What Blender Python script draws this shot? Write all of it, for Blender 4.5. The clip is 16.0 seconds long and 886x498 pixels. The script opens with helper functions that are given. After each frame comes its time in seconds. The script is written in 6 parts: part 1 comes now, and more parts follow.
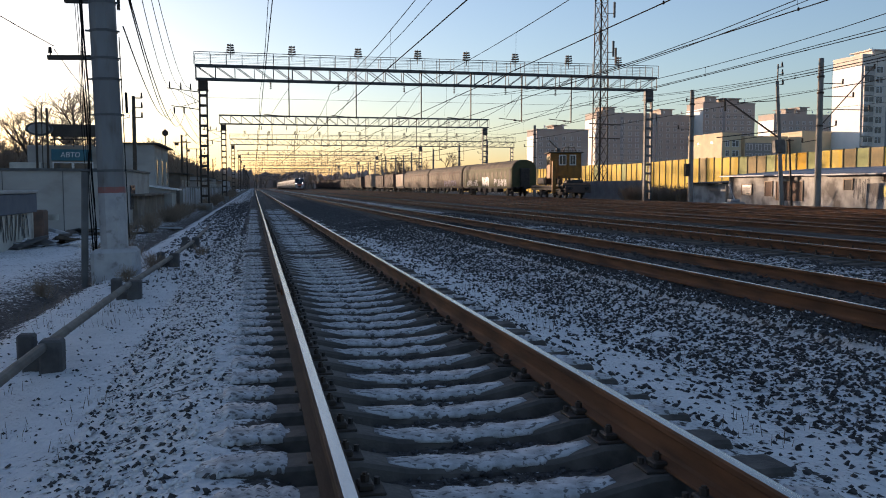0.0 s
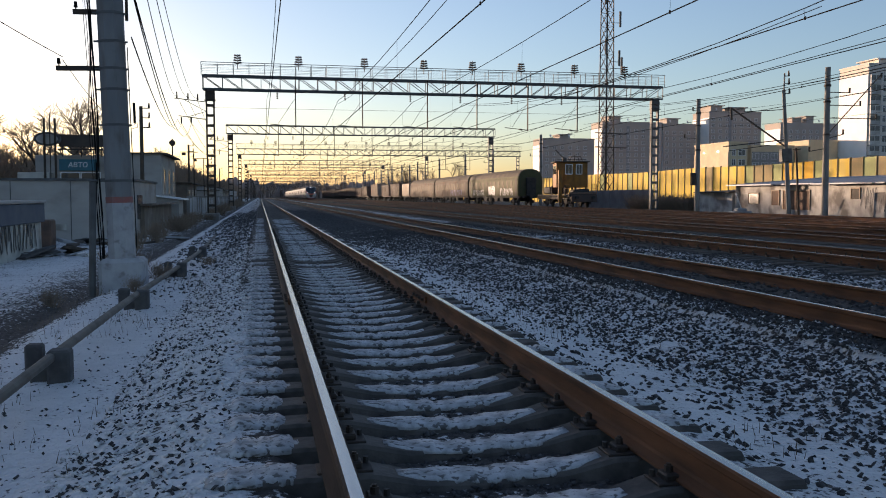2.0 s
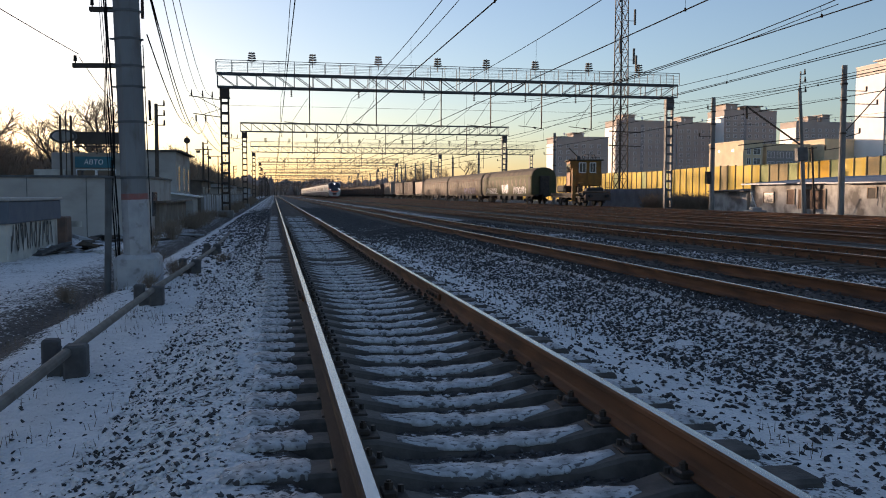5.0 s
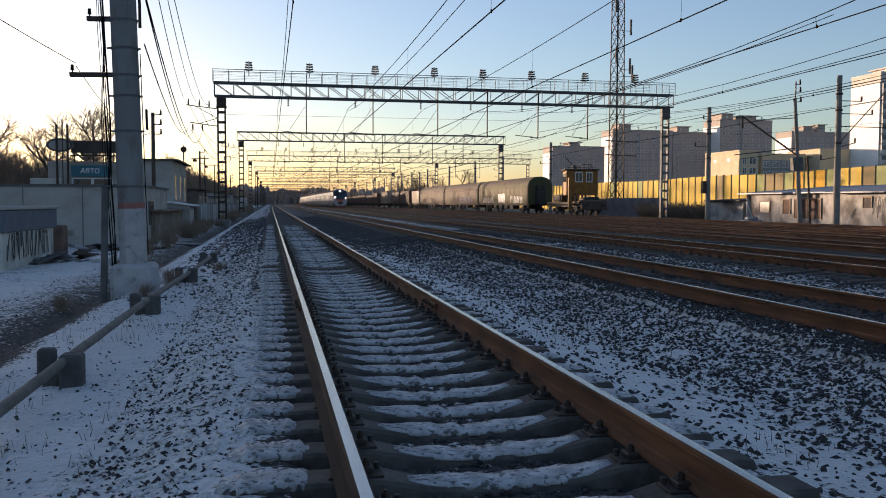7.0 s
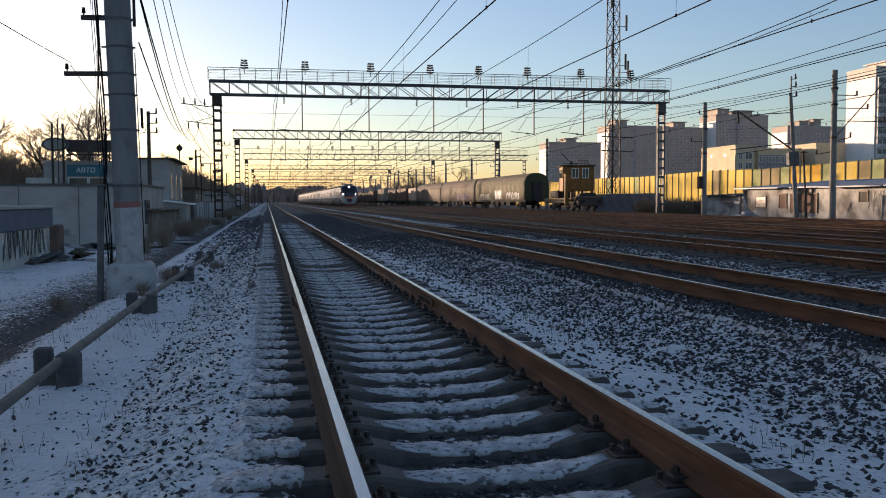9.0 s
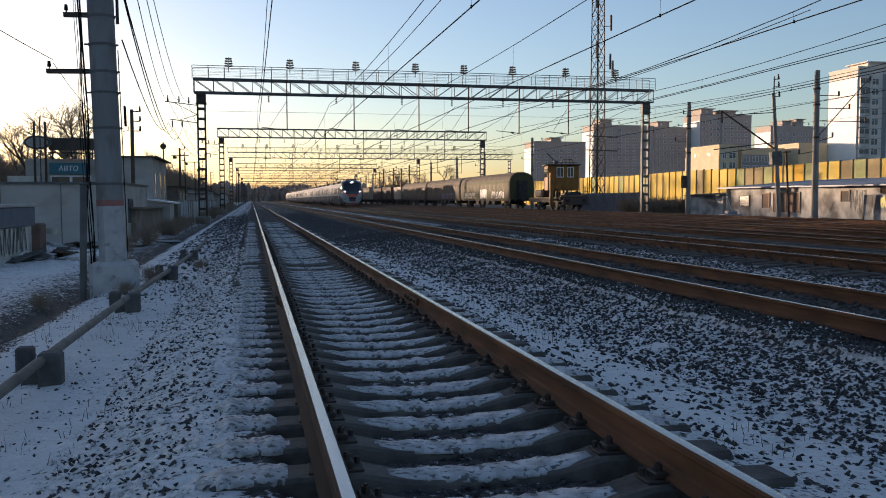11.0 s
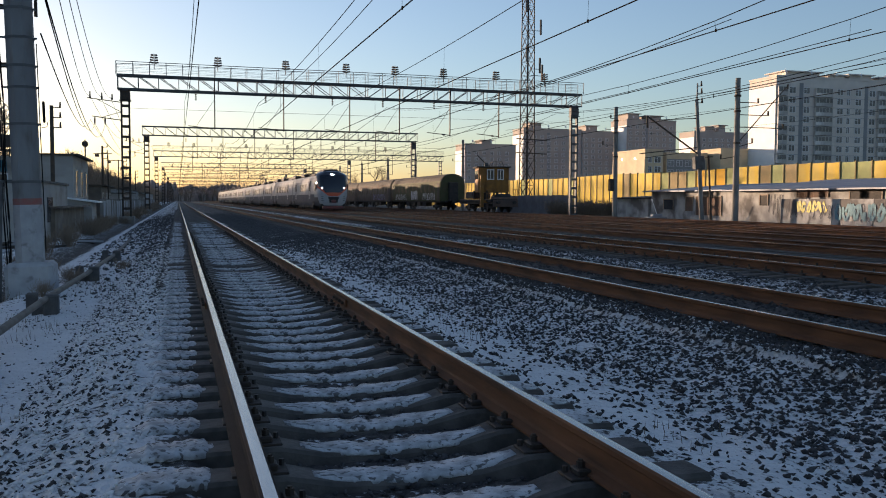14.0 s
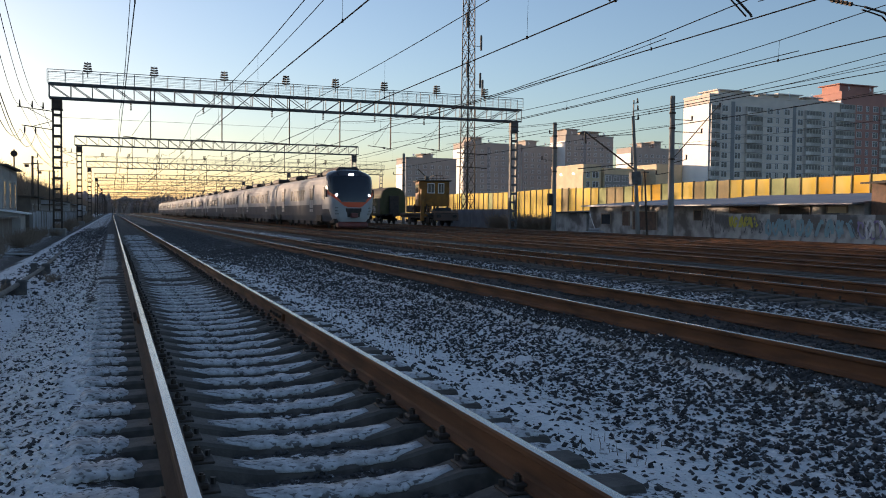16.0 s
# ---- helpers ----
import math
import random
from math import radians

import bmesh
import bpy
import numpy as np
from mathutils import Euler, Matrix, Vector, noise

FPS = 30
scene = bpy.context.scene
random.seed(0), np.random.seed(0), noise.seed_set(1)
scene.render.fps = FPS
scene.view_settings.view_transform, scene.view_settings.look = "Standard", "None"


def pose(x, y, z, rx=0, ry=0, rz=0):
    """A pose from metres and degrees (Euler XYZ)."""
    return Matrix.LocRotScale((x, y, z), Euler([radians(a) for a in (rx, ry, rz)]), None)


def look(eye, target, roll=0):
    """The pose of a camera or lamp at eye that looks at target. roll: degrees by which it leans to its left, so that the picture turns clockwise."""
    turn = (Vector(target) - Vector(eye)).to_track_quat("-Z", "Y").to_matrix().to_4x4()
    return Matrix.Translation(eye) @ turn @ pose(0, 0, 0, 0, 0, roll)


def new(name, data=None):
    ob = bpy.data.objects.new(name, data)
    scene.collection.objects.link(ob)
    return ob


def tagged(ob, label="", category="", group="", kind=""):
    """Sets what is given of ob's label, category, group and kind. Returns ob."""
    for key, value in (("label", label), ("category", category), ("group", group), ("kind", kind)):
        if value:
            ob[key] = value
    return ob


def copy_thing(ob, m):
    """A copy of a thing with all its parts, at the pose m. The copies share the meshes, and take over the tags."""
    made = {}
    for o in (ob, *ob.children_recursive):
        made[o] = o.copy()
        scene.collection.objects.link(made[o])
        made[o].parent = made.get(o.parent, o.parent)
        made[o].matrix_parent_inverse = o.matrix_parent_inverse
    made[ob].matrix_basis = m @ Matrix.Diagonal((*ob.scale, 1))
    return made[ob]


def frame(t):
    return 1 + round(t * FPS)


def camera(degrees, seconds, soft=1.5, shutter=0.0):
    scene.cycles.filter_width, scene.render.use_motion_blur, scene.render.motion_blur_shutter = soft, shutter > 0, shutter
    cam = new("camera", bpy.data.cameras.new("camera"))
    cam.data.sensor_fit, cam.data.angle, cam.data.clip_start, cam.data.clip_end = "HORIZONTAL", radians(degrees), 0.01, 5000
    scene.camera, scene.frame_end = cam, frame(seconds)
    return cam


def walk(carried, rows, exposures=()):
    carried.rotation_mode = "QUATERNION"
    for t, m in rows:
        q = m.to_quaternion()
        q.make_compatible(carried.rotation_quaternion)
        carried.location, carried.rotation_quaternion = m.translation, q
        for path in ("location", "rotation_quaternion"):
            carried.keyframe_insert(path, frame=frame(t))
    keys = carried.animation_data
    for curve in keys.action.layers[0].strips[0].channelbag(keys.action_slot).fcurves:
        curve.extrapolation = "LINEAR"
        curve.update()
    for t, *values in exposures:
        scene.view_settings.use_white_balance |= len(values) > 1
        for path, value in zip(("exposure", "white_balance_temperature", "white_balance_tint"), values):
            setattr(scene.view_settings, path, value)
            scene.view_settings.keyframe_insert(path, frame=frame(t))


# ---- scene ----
cam = camera(54.0, 16.0, 1.0)

# ---- camera ----
PATH = [
    (0.0, 0.0, 0.0, 1.131, 85.91, -0.0, -12.24),
    (0.5, -0.0068, 0.016, 1.1315, 86.069, -0.154, -12.356),
    (1.0, -0.0064, 0.0155, 1.1313, 86.191, -0.096, -12.377),
    (1.5, -0.0142, 0.0163, 1.1294, 86.386, 0.096, -11.976),
    (2.0, -0.0131, 0.0195, 1.1356, 86.521, 0.066, -11.844),
    (2.5, -0.0152, 0.0171, 1.1308, 86.691, 0.211, -11.495),
    (3.0, -0.0133, 0.012, 1.1332, 86.755, 0.126, -11.719),
    (3.5, -0.02, 0.0138, 1.1276, 86.642, 0.169, -11.315),
    (4.0, -0.0213, 0.0198, 1.126, 86.366, 0.13, -11.001),
    (6.5, -0.023, 0.0215, 1.1269, 86.645, -0.308, -11.126),
    (7.0, -0.0259, 0.016, 1.1298, 87.002, -0.161, -11.204),
    (7.5, -0.0265, 0.0082, 1.1255, 86.986, 0.02, -11.158),
    (8.0, -0.0246, 0.0063, 1.1277, 86.749, 0.129, -11.292),
    (10.5, -0.009, -0.0008, 1.1282, 86.921, 0.164, -11.786),
    (11.0, -0.012, -0.0067, 1.1243, 86.733, 0.154, -12.387),
    (11.5, -0.0088, -0.0017, 1.1226, 86.69, -0.082, -12.666),
    (12.0, -0.004, -0.0109, 1.1272, 86.89, -0.091, -13.128),
    (12.5, 0.0042, -0.019, 1.1249, 87.16, 0.004, -13.95),
    (13.0, 0.013, -0.0105, 1.1226, 87.182, -0.281, -15.066),
    (13.5, 0.0124, -0.0193, 1.1212, 86.976, -0.204, -15.786),
    (14.0, 0.0073, -0.0182, 1.12, 86.834, -0.257, -16.918),
    (14.5, 0.0119, -0.0078, 1.1185, 86.987, -0.52, -17.645),
    (15.0, 0.0083, -0.0098, 1.1201, 86.989, -0.502, -18.376),
    (15.5, 0.0205, -0.011, 1.1229, 87.266, -0.538, -19.557),
    (16.0, 0.0313, -0.0012, 1.1191, 87.751, -0.567, -20.819),
]
walk(cam, [(t, pose(x, y, z, rx, ry, rz)) for t, x, y, z, rx, ry, rz in PATH], [(0, 1.29, 6380, 20), (2.5, 1.22, 6380, 20), (10.5, 1.21, 6360, 19), (13, 1.17, 6350, 18), (16, 1.25, 6350, 18)])

# ---- sky and sun ----
SUN_AZ = -32.0      # degrees from the track, negative to the left
SUN_EL = 3.4
world = bpy.data.worlds.new("sky")
scene.world = world
world.use_nodes = True
wn = world.node_tree.nodes
sky = wn.new("ShaderNodeTexSky")
sky.sky_type = 'NISHITA'
sky.sun_disc = False
sky.sun_elevation = radians(SUN_EL)
sky.sun_rotation = radians(SUN_AZ)
sky.air_density, sky.dust_density, sky.ozone_density = 0.9, 0.9, 2.35
wn["Background"].inputs[1].default_value = 0.15
hazy = wn.new("ShaderNodeHueSaturation")
hazy.inputs["Saturation"].default_value = 0.9
world.node_tree.links.new(sky.outputs[0], hazy.inputs["Color"])
world.node_tree.links.new(hazy.outputs[0], wn["Background"].inputs[0])
sun = new("sun", bpy.data.lights.new("sun", 'SUN'))
sun.data.energy, sun.data.angle, sun.data.color = 4.0, radians(0.6), (1.0, 0.73, 0.47)
sd = Vector((math.sin(radians(SUN_AZ)) * math.cos(radians(SUN_EL)), math.cos(radians(SUN_AZ)) * math.cos(radians(SUN_EL)), math.sin(radians(SUN_EL))))
sun.matrix_world = look(sd * 100, (0, 0, 0))



# ---- materials ----
def mat(name, col, rough=0.8, metal=0.0, col2=None, scale=6.0, detail=5.0, bump=0.0, bscale=None, mix=(0.35, 0.65), stretch=(1, 1, 1), vary=0.0, emit=None, col3=None, scale3=1.0, mix3=(0.55, 0.7), spec=0.5):
    """A surface of one or two colours mixed by noise, a third in large stains, with relief and a change of tone from piece to piece."""
    m = bpy.data.materials.new(name)
    m.use_nodes = True
    n, l = m.node_tree.nodes, m.node_tree.links
    p = n["Principled BSDF"]
    p.inputs["Roughness"].default_value = rough
    p.inputs["Metallic"].default_value = metal
    p.inputs["Specular IOR Level"].default_value = spec
    p.inputs["Base Color"].default_value = (*col, 1)
    tc = n.new("ShaderNodeTexCoord")
    mp = n.new("ShaderNodeMapping")
    mp.inputs["Scale"].default_value = stretch
    l.new(tc.outputs["Object"], mp.inputs[0])
    out = None

    def blend(a, colour, sc, rng):
        t = n.new("ShaderNodeTexNoise")
        t.inputs["Scale"].default_value, t.inputs["Detail"].default_value = sc, detail
        l.new(mp.outputs[0], t.inputs["Vector"])
        r = n.new("ShaderNodeMapRange")
        r.inputs[1].default_value, r.inputs[2].default_value = rng
        l.new(t.outputs["Fac"], r.inputs[0])
        x = n.new("ShaderNodeMix")
        x.data_type = 'RGBA'
        l.new(r.outputs[0], x.inputs[0])
        if isinstance(a, tuple):
            x.inputs[6].default_value = (*a, 1)
        else:
            l.new(a, x.inputs[6])
        x.inputs[7].default_value = (*colour, 1)
        return x.outputs[2]
    if col2:
        out = blend(col, col2, scale, mix)
    if col3:
        out = blend(out if out else col, col3, scale3, mix3)
    if vary:
        oi = n.new("ShaderNodeObjectInfo")
        ge = n.new("ShaderNodeNewGeometry")
        ad = n.new("ShaderNodeMath")
        l.new(oi.outputs["Random"], ad.inputs[0])
        l.new(ge.outputs["Random Per Island"], ad.inputs[1])
        r = n.new("ShaderNodeMapRange")
        r.inputs[1].default_value, r.inputs[2].default_value = 0, 2
        r.inputs[3].default_value, r.inputs[4].default_value = 1 - vary, 1 + vary
        l.new(ad.outputs[0], r.inputs[0])
        hs = n.new("ShaderNodeHueSaturation")
        l.new(r.outputs[0], hs.inputs["Value"])
        if out:
            l.new(out, hs.inputs["Color"])
        else:
            hs.inputs["Color"].default_value = (*col, 1)
        out = hs.outputs[0]
    if out:
        l.new(out, p.inputs["Base Color"])
    if bump:
        t = n.new("ShaderNodeTexNoise")
        t.inputs["Scale"].default_value, t.inputs["Detail"].default_value = bscale or scale * 4, 6
        l.new(mp.outputs[0], t.inputs["Vector"])
        b = n.new("ShaderNodeBump")
        b.inputs["Strength"].default_value, b.inputs["Distance"].default_value = bump, 0.02
        l.new(t.outputs["Fac"], b.inputs["Height"])
        l.new(b.outputs[0], p.inputs["Normal"])
    if emit:
        p.inputs["Emission Color"].default_value = (*emit[0], 1)
        p.inputs["Emission Strength"].default_value = emit[1]
    return m


M = {}
M["rust"] = mat("rail_rust", (0.155, 0.068, 0.033), 0.8, 0.0, (0.07, 0.035, 0.02), 9, bump=0.3, stretch=(1, 0.15, 1), spec=0.2)
M["steel_top"] = mat("polished_rail_head", (0.46, 0.45, 0.44), 0.27, 1.0, (0.36, 0.34, 0.33), 14, stretch=(1, 0.05, 1))
# Darker brown tone, used on the near track's left rail only.
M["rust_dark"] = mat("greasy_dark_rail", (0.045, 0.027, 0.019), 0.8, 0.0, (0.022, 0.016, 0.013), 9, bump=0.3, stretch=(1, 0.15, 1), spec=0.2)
M["concrete"] = mat("sleeper_concrete", (0.125, 0.108, 0.093), 0.9, 0, (0.06, 0.052, 0.046), 7, bump=0.4, vary=0.2)
M["snow"] = mat("snow_crust", (0.60, 0.60, 0.60), 0.8, 0, (0.30, 0.295, 0.29), 11, bump=0.5, bscale=60, col3=(0.13, 0.125, 0.12), scale3=26, mix3=(0.55, 0.62))
M["concrete_dark"] = mat("dirty_sleeper_concrete", (0.12, 0.10, 0.085), 0.9, 0, (0.07, 0.06, 0.05), 7, bump=0.4, vary=0.2)
M["ballast"] = mat("ballast_stone", (0.10, 0.095, 0.095), 0.9, 0, (0.045, 0.042, 0.042), 20, bump=0.4, vary=0.5, spec=0.2)
M["iron"] = mat("dark_iron", (0.045, 0.04, 0.037), 0.7, 0.5, (0.08, 0.055, 0.04), 8, bump=0.2)
M["gal"] = mat("galvanised_steel", (0.11, 0.115, 0.12), 0.7, 0.2, (0.07, 0.07, 0.07), 3, bump=0.1)
M["pole"] = mat("grey_pole_paint", (0.19, 0.195, 0.20), 0.75, 0, (0.14, 0.14, 0.145), 2.5, bump=0.15, col3=(0.13, 0.12, 0.115), scale3=5, stretch=(1, 1, 0.3))
M["polecon"] = mat("pole_concrete", (0.26, 0.245, 0.225), 0.9, 0, (0.16, 0.15, 0.14), 3, bump=0.3, stretch=(1, 1, 0.3))
M["wall"] = mat("grey_render", (0.36, 0.37, 0.38), 0.9, 0, (0.27, 0.275, 0.285), 0.8, bump=0.2, bscale=30, col3=(0.2, 0.2, 0.2), scale3=0.4)
M["wire"] = mat("wire_copper", (0.012, 0.011, 0.011), 0.9, 0.0, spec=0.0)


# ---- mesh helpers ----
class Solid:
    """Collects corners and faces of one mesh."""

    def __init__(self):
        self.v, self.f, self.m, self.smooth = [], [], [], False

    def add(self, vs, fs, mi=0):
        o = len(self.v)
        self.v += [tuple(a) for a in vs]
        self.f += [tuple(i + o for i in a) for a in fs]
        self.m += [mi] * len(fs)
        return self

    def box(self, x0, x1, y0, y1, z0, z1, mi=0, bev=0.0):
        if bev > 0:
            b = min(bev, (x1 - x0) * 0.45, (y1 - y0) * 0.45, (z1 - z0) * 0.45)
            bm = bmesh.new()
            bmesh.ops.create_cube(bm, size=1)
            for q in bm.verts:
                q.co = ((x0 + x1) / 2 + q.co.x * (x1 - x0), (y0 + y1) / 2 + q.co.y * (y1 - y0), (z0 + z1) / 2 + q.co.z * (z1 - z0))
            bmesh.ops.bevel(bm, geom=bm.edges[:], offset=b, segments=1, affect='EDGES')
            bm.verts.index_update()
            self.add([q.co[:] for q in bm.verts], [[q.index for q in f.verts] for f in bm.faces], mi)
            bm.free()
            return self
        return self.add([(x0, y0, z0), (x1, y0, z0), (x1, y1, z0), (x0, y1, z0), (x0, y0, z1), (x1, y0, z1), (x1, y1, z1), (x0, y1, z1)],
                        [(3, 2, 1, 0), (4, 5, 6, 7), (0, 1, 5, 4), (1, 2, 6, 5), (2, 3, 7, 6), (3, 0, 4, 7)], mi)

    def rod(self, a, b, r, n=6, r2=None, mi=0, caps=True):
        a, b = Vector(a), Vector(b)
        r2 = r if r2 is None else r2
        w = (b - a).normalized()
        u = w.cross(Vector((0, 0, 1)))
        u = u.normalized() if u.length > 1e-3 else Vector((1, 0, 0))
        s = w.cross(u)
        ring = [u * math.cos(2 * math.pi * (i + 0.5) / n) + s * math.sin(2 * math.pi * (i + 0.5) / n) for i in range(n)]
        vs = [a + q * r for q in ring] + [b + q * r2 for q in ring]
        fs = [(i, i + n, (i + 1) % n + n, (i + 1) % n) for i in range(n)]
        if caps:
            fs += [tuple(range(n)), tuple(range(2 * n - 1, n - 1, -1))]
        return self.add(vs, fs, mi)

    def beam(self, a, b, w, h=None):
        """A square bar from a to b."""
        return self.rod(a, b, (w if h is None else (w + h) / 2) * 0.707, 4)

    def tube(self, pts, r, n=4):
        pts = [Vector(p) for p in pts]
        rings = []
        for i, p in enumerate(pts):
            w = (pts[min(i + 1, len(pts) - 1)] - pts[max(i - 1, 0)]).normalized()
            u = w.cross(Vector((0, 0, 1)))
            u = u.normalized() if u.length > 1e-3 else Vector((1, 0, 0))
            s = w.cross(u)
            rings.append([p + (u * math.cos(2 * math.pi * (k + 0.5) / n) + s * math.sin(2 * math.pi * (k + 0.5) / n)) * r for k in range(n)])
        return self.loft(rings)

    def loft(self, profiles, mi=0, caps=True):
        """Skins closed outlines of the same count one after another."""
        n = len(profiles[0])
        vs = [p for q in profiles for p in q]
        fs = []
        for k in range(len(profiles) - 1):
            fs += [(k * n + i, k * n + (i + 1) % n, (k + 1) * n + (i + 1) % n, (k + 1) * n + i) for i in range(n)]
        if caps:
            e = (len(profiles) - 1) * n
            fs += [tuple(range(n - 1, -1, -1)), tuple(range(e, e + n))]
        return self.add(vs, fs, mi)

    def mesh(self, name, mats):
        me = bpy.data.meshes.new(name)
        me.from_pydata(self.v, [], self.f)
        for q in (mats if isinstance(mats, (list, tuple)) else [mats]):
            me.materials.append(q)
        me.polygons.foreach_set("material_index", self.m)
        if self.smooth:
            me.polygons.foreach_set("use_smooth", [True] * len(self.f))
        me.validate()
        bm = bmesh.new()
        bm.from_mesh(me)
        if len(self.f) < 60000:
            bmesh.ops.recalc_face_normals(bm, faces=bm.faces[:])
            bm.to_mesh(me)
        bm.free()
        return me


def part(name, solid, material, parent, label=""):
    ob = new(name, solid if isinstance(solid, bpy.types.Mesh) else solid.mesh(name, material))
    ob.parent = parent
    return tagged(ob, label)


def thing(name, m, label, category, group="", kind=""):
    ob = new(name)
    ob.empty_display_size = 0.2
    ob.matrix_basis = m
    return tagged(ob, label, category, group, kind)


def single(name, solid, material, label, category, group="", kind="", m=None):
    ob = new(name, solid.mesh(name, material))
    if m is not None:
        ob.matrix_basis = m
    return tagged(ob, label, category, group, kind)


rnd = random.Random(4)
rng = np.random.default_rng(7)


# ---- ground ----
TRACKS = [1.125, 6.5, 11.6, 16.6, 21.2, 25.9, 30.85]
RAIL_GAUGE = 1.59


def ground_profile(x):
    """Height of the ground across the tracks; rail heads lie at 0."""
    pts = [(-400, -0.9), (-9, -0.8), (-3.6, -0.62), (-3.2, -0.72), (-2.6, -0.50), (-1.6, -0.47), (-1.15, -0.44), (-0.62, -0.27), (-0.34, -0.21), (0.05, -0.225), (0.2, -0.30),
           (2.05, -0.30), (2.25, -0.22), (2.5, -0.24), (2.75, -0.30), (3.6, -0.42), (4.4, -0.36), (5.0, -0.27), (8.0, -0.26), (9.2, -0.31), (10.2, -0.26), (32.5, -0.26), (34, -0.4), (60, -0.5), (400, -0.5)]
    return float(np.interp(x, [p[0] for p in pts], [p[1] for p in pts]))


def ground_material():
    """Frozen ground: dark ballast and earth with a broken cover of snow."""
    m = bpy.data.materials.new("snowy_ground")
    m.use_nodes = True
    n, l = m.node_tree.nodes, m.node_tree.links
    p = n["Principled BSDF"]
    p.inputs["Roughness"].default_value = 0.88
    tc = n.new("ShaderNodeTexCoord")

    def noise_(scale, detail=5, rough=0.55, out="Fac"):
        t = n.new("ShaderNodeTexNoise")
        t.inputs["Scale"].default_value, t.inputs["Detail"].default_value, t.inputs["Roughness"].default_value = scale, detail, rough
        l.new(tc.outputs["Object"], t.inputs["Vector"])
        return t.outputs[out]

    def math_(op, a, b=None, clamp=False):
        q = n.new("ShaderNodeMath")
        q.operation, q.use_clamp = op, clamp
        for i, v in enumerate((a, b)):
            if v is None:
                continue
            if isinstance(v, (int, float)):
                q.inputs[i].default_value = v
            else:
                l.new(v, q.inputs[i])
        return q.outputs[0]

    def ramp(v, lo, hi):
        r = n.new("ShaderNodeMapRange")
        r.interpolation_type = 'SMOOTHSTEP'
        r.inputs[1].default_value, r.inputs[2].default_value = lo, hi
        l.new(v, r.inputs[0])
        return r.outputs[0]

    at = n.new("ShaderNodeAttribute")
    at.attribute_name = "snow"
    vor = n.new("ShaderNodeTexVoronoi")
    vor.inputs["Scale"].default_value = 22
    l.new(tc.outputs["Object"], vor.inputs["Vector"])
    cover = math_('ADD', at.outputs["Fac"], math_('MULTIPLY', math_('SUBTRACT', noise_(0.9, 6, 0.65), 0.5), 0.55))
    cover = math_('ADD', cover, math_('MULTIPLY', math_('SUBTRACT', noise_(13, 4, 0.7), 0.5), 1.6))
    cover = math_('SUBTRACT', cover, math_('MULTIPLY', math_('SUBTRACT', 0.5, vor.outputs["Distance"]), 0.35))
    snow = ramp(cover, 0.42, 0.58)
    stone = n.new("ShaderNodeMix")
    stone.data_type = 'RGBA'
    l.new(vor.outputs["Color"], stone.inputs[0])
    stone.inputs[6].default_value, stone.inputs[7].default_value = (0.024, 0.021, 0.019, 1), (0.085, 0.074, 0.065, 1)
    sep = n.new("ShaderNodeSeparateXYZ")
    l.new(tc.outputs["Object"], sep.inputs[0])
    stain = math_('MULTIPLY', ramp(sep.outputs[0], 9, 18), ramp(noise_(0.35, 4), 0.3, 0.6))
    rusty = n.new("ShaderNodeMix")
    rusty.data_type = 'RGBA'
    l.new(stain, rusty.inputs[0])
    l.new(stone.outputs[2], rusty.inputs[6])
    rusty.inputs[7].default_value = (0.05, 0.037, 0.029, 1)
    white = n.new("ShaderNodeMix")
    white.data_type = 'RGBA'
    l.new(noise_(3.5), white.inputs[0])
    white.inputs[6].default_value, white.inputs[7].default_value = (0.53, 0.53, 0.53, 1), (0.80, 0.79, 0.78, 1)
    mixed = n.new("ShaderNodeMix")
    mixed.data_type = 'RGBA'
    l.new(snow, mixed.inputs[0])
    l.new(rusty.outputs[2], mixed.inputs[6])
    l.new(white.outputs[2], mixed.inputs[7])
    l.new(mixed.outputs[2], p.inputs["Base Color"])
    b = n.new("ShaderNodeBump")
    b.inputs["Strength"].default_value, b.inputs["Distance"].default_value = 0.8, 0.03
    hgt = math_('ADD', math_('MULTIPLY', vor.outputs["Distance"], -0.8), math_('ADD', noise_(30, 4), math_('MULTIPLY', snow, 0.35)))
    l.new(hgt, b.inputs["Height"])
    l.new(b.outputs[0], p.inputs["Normal"])
    return m


M["ground"] = ground_material()


def snow_cover(x, y):
    """How much of the ground is snowed over, from 0 to 1, by the distance from the tracks."""
    pts = [(-60, 0.45), (-9, 0.55), (-5, 0.72), (-3.6, 0.35), (-3.1, 0.15), (-2.6, 0.75), (-1.5, 0.80), (-1.1, 0.70), (-0.7, 0.62), (-0.35, 0.72), (-0.1, 0.62), (0.05, 0.3),
           (0.12, 0.08), (0.6, 0.05), (0.8, 0.34), (1.4, 0.34), (1.6, 0.05), (2.1, 0.1), (2.3, 0.5), (2.6, 0.72), (3.0, 0.78), (3.4, 0.72), (3.8, 0.64), (4.5, 0.60), (5.3, 0.54), (5.6, 0.16), (7.6, 0.16), (8.3, 0.45), (9.8, 0.5),
           (10.6, 0.2), (12.7, 0.2), (13.5, 0.5), (14.6, 0.5), (15.3, 0.18), (17.9, 0.1), (18.6, 0.42), (19.3, 0.42), (20.0, 0.1), (22.5, 0.05), (23.2, 0.34), (23.9, 0.34), (24.6, 0.0), (36, 0.0), (42, 0.12), (60, 0.3), (400, 0.4)]
    s = float(np.interp(x, [p[0] for p in pts], [p[1] for p in pts]))
    if -2.4 < x < 9.5:
        s *= 1 - (0.34 if x < 2.2 else 0.62) * min(1, max(0, (y - 15) / 32))
    return s


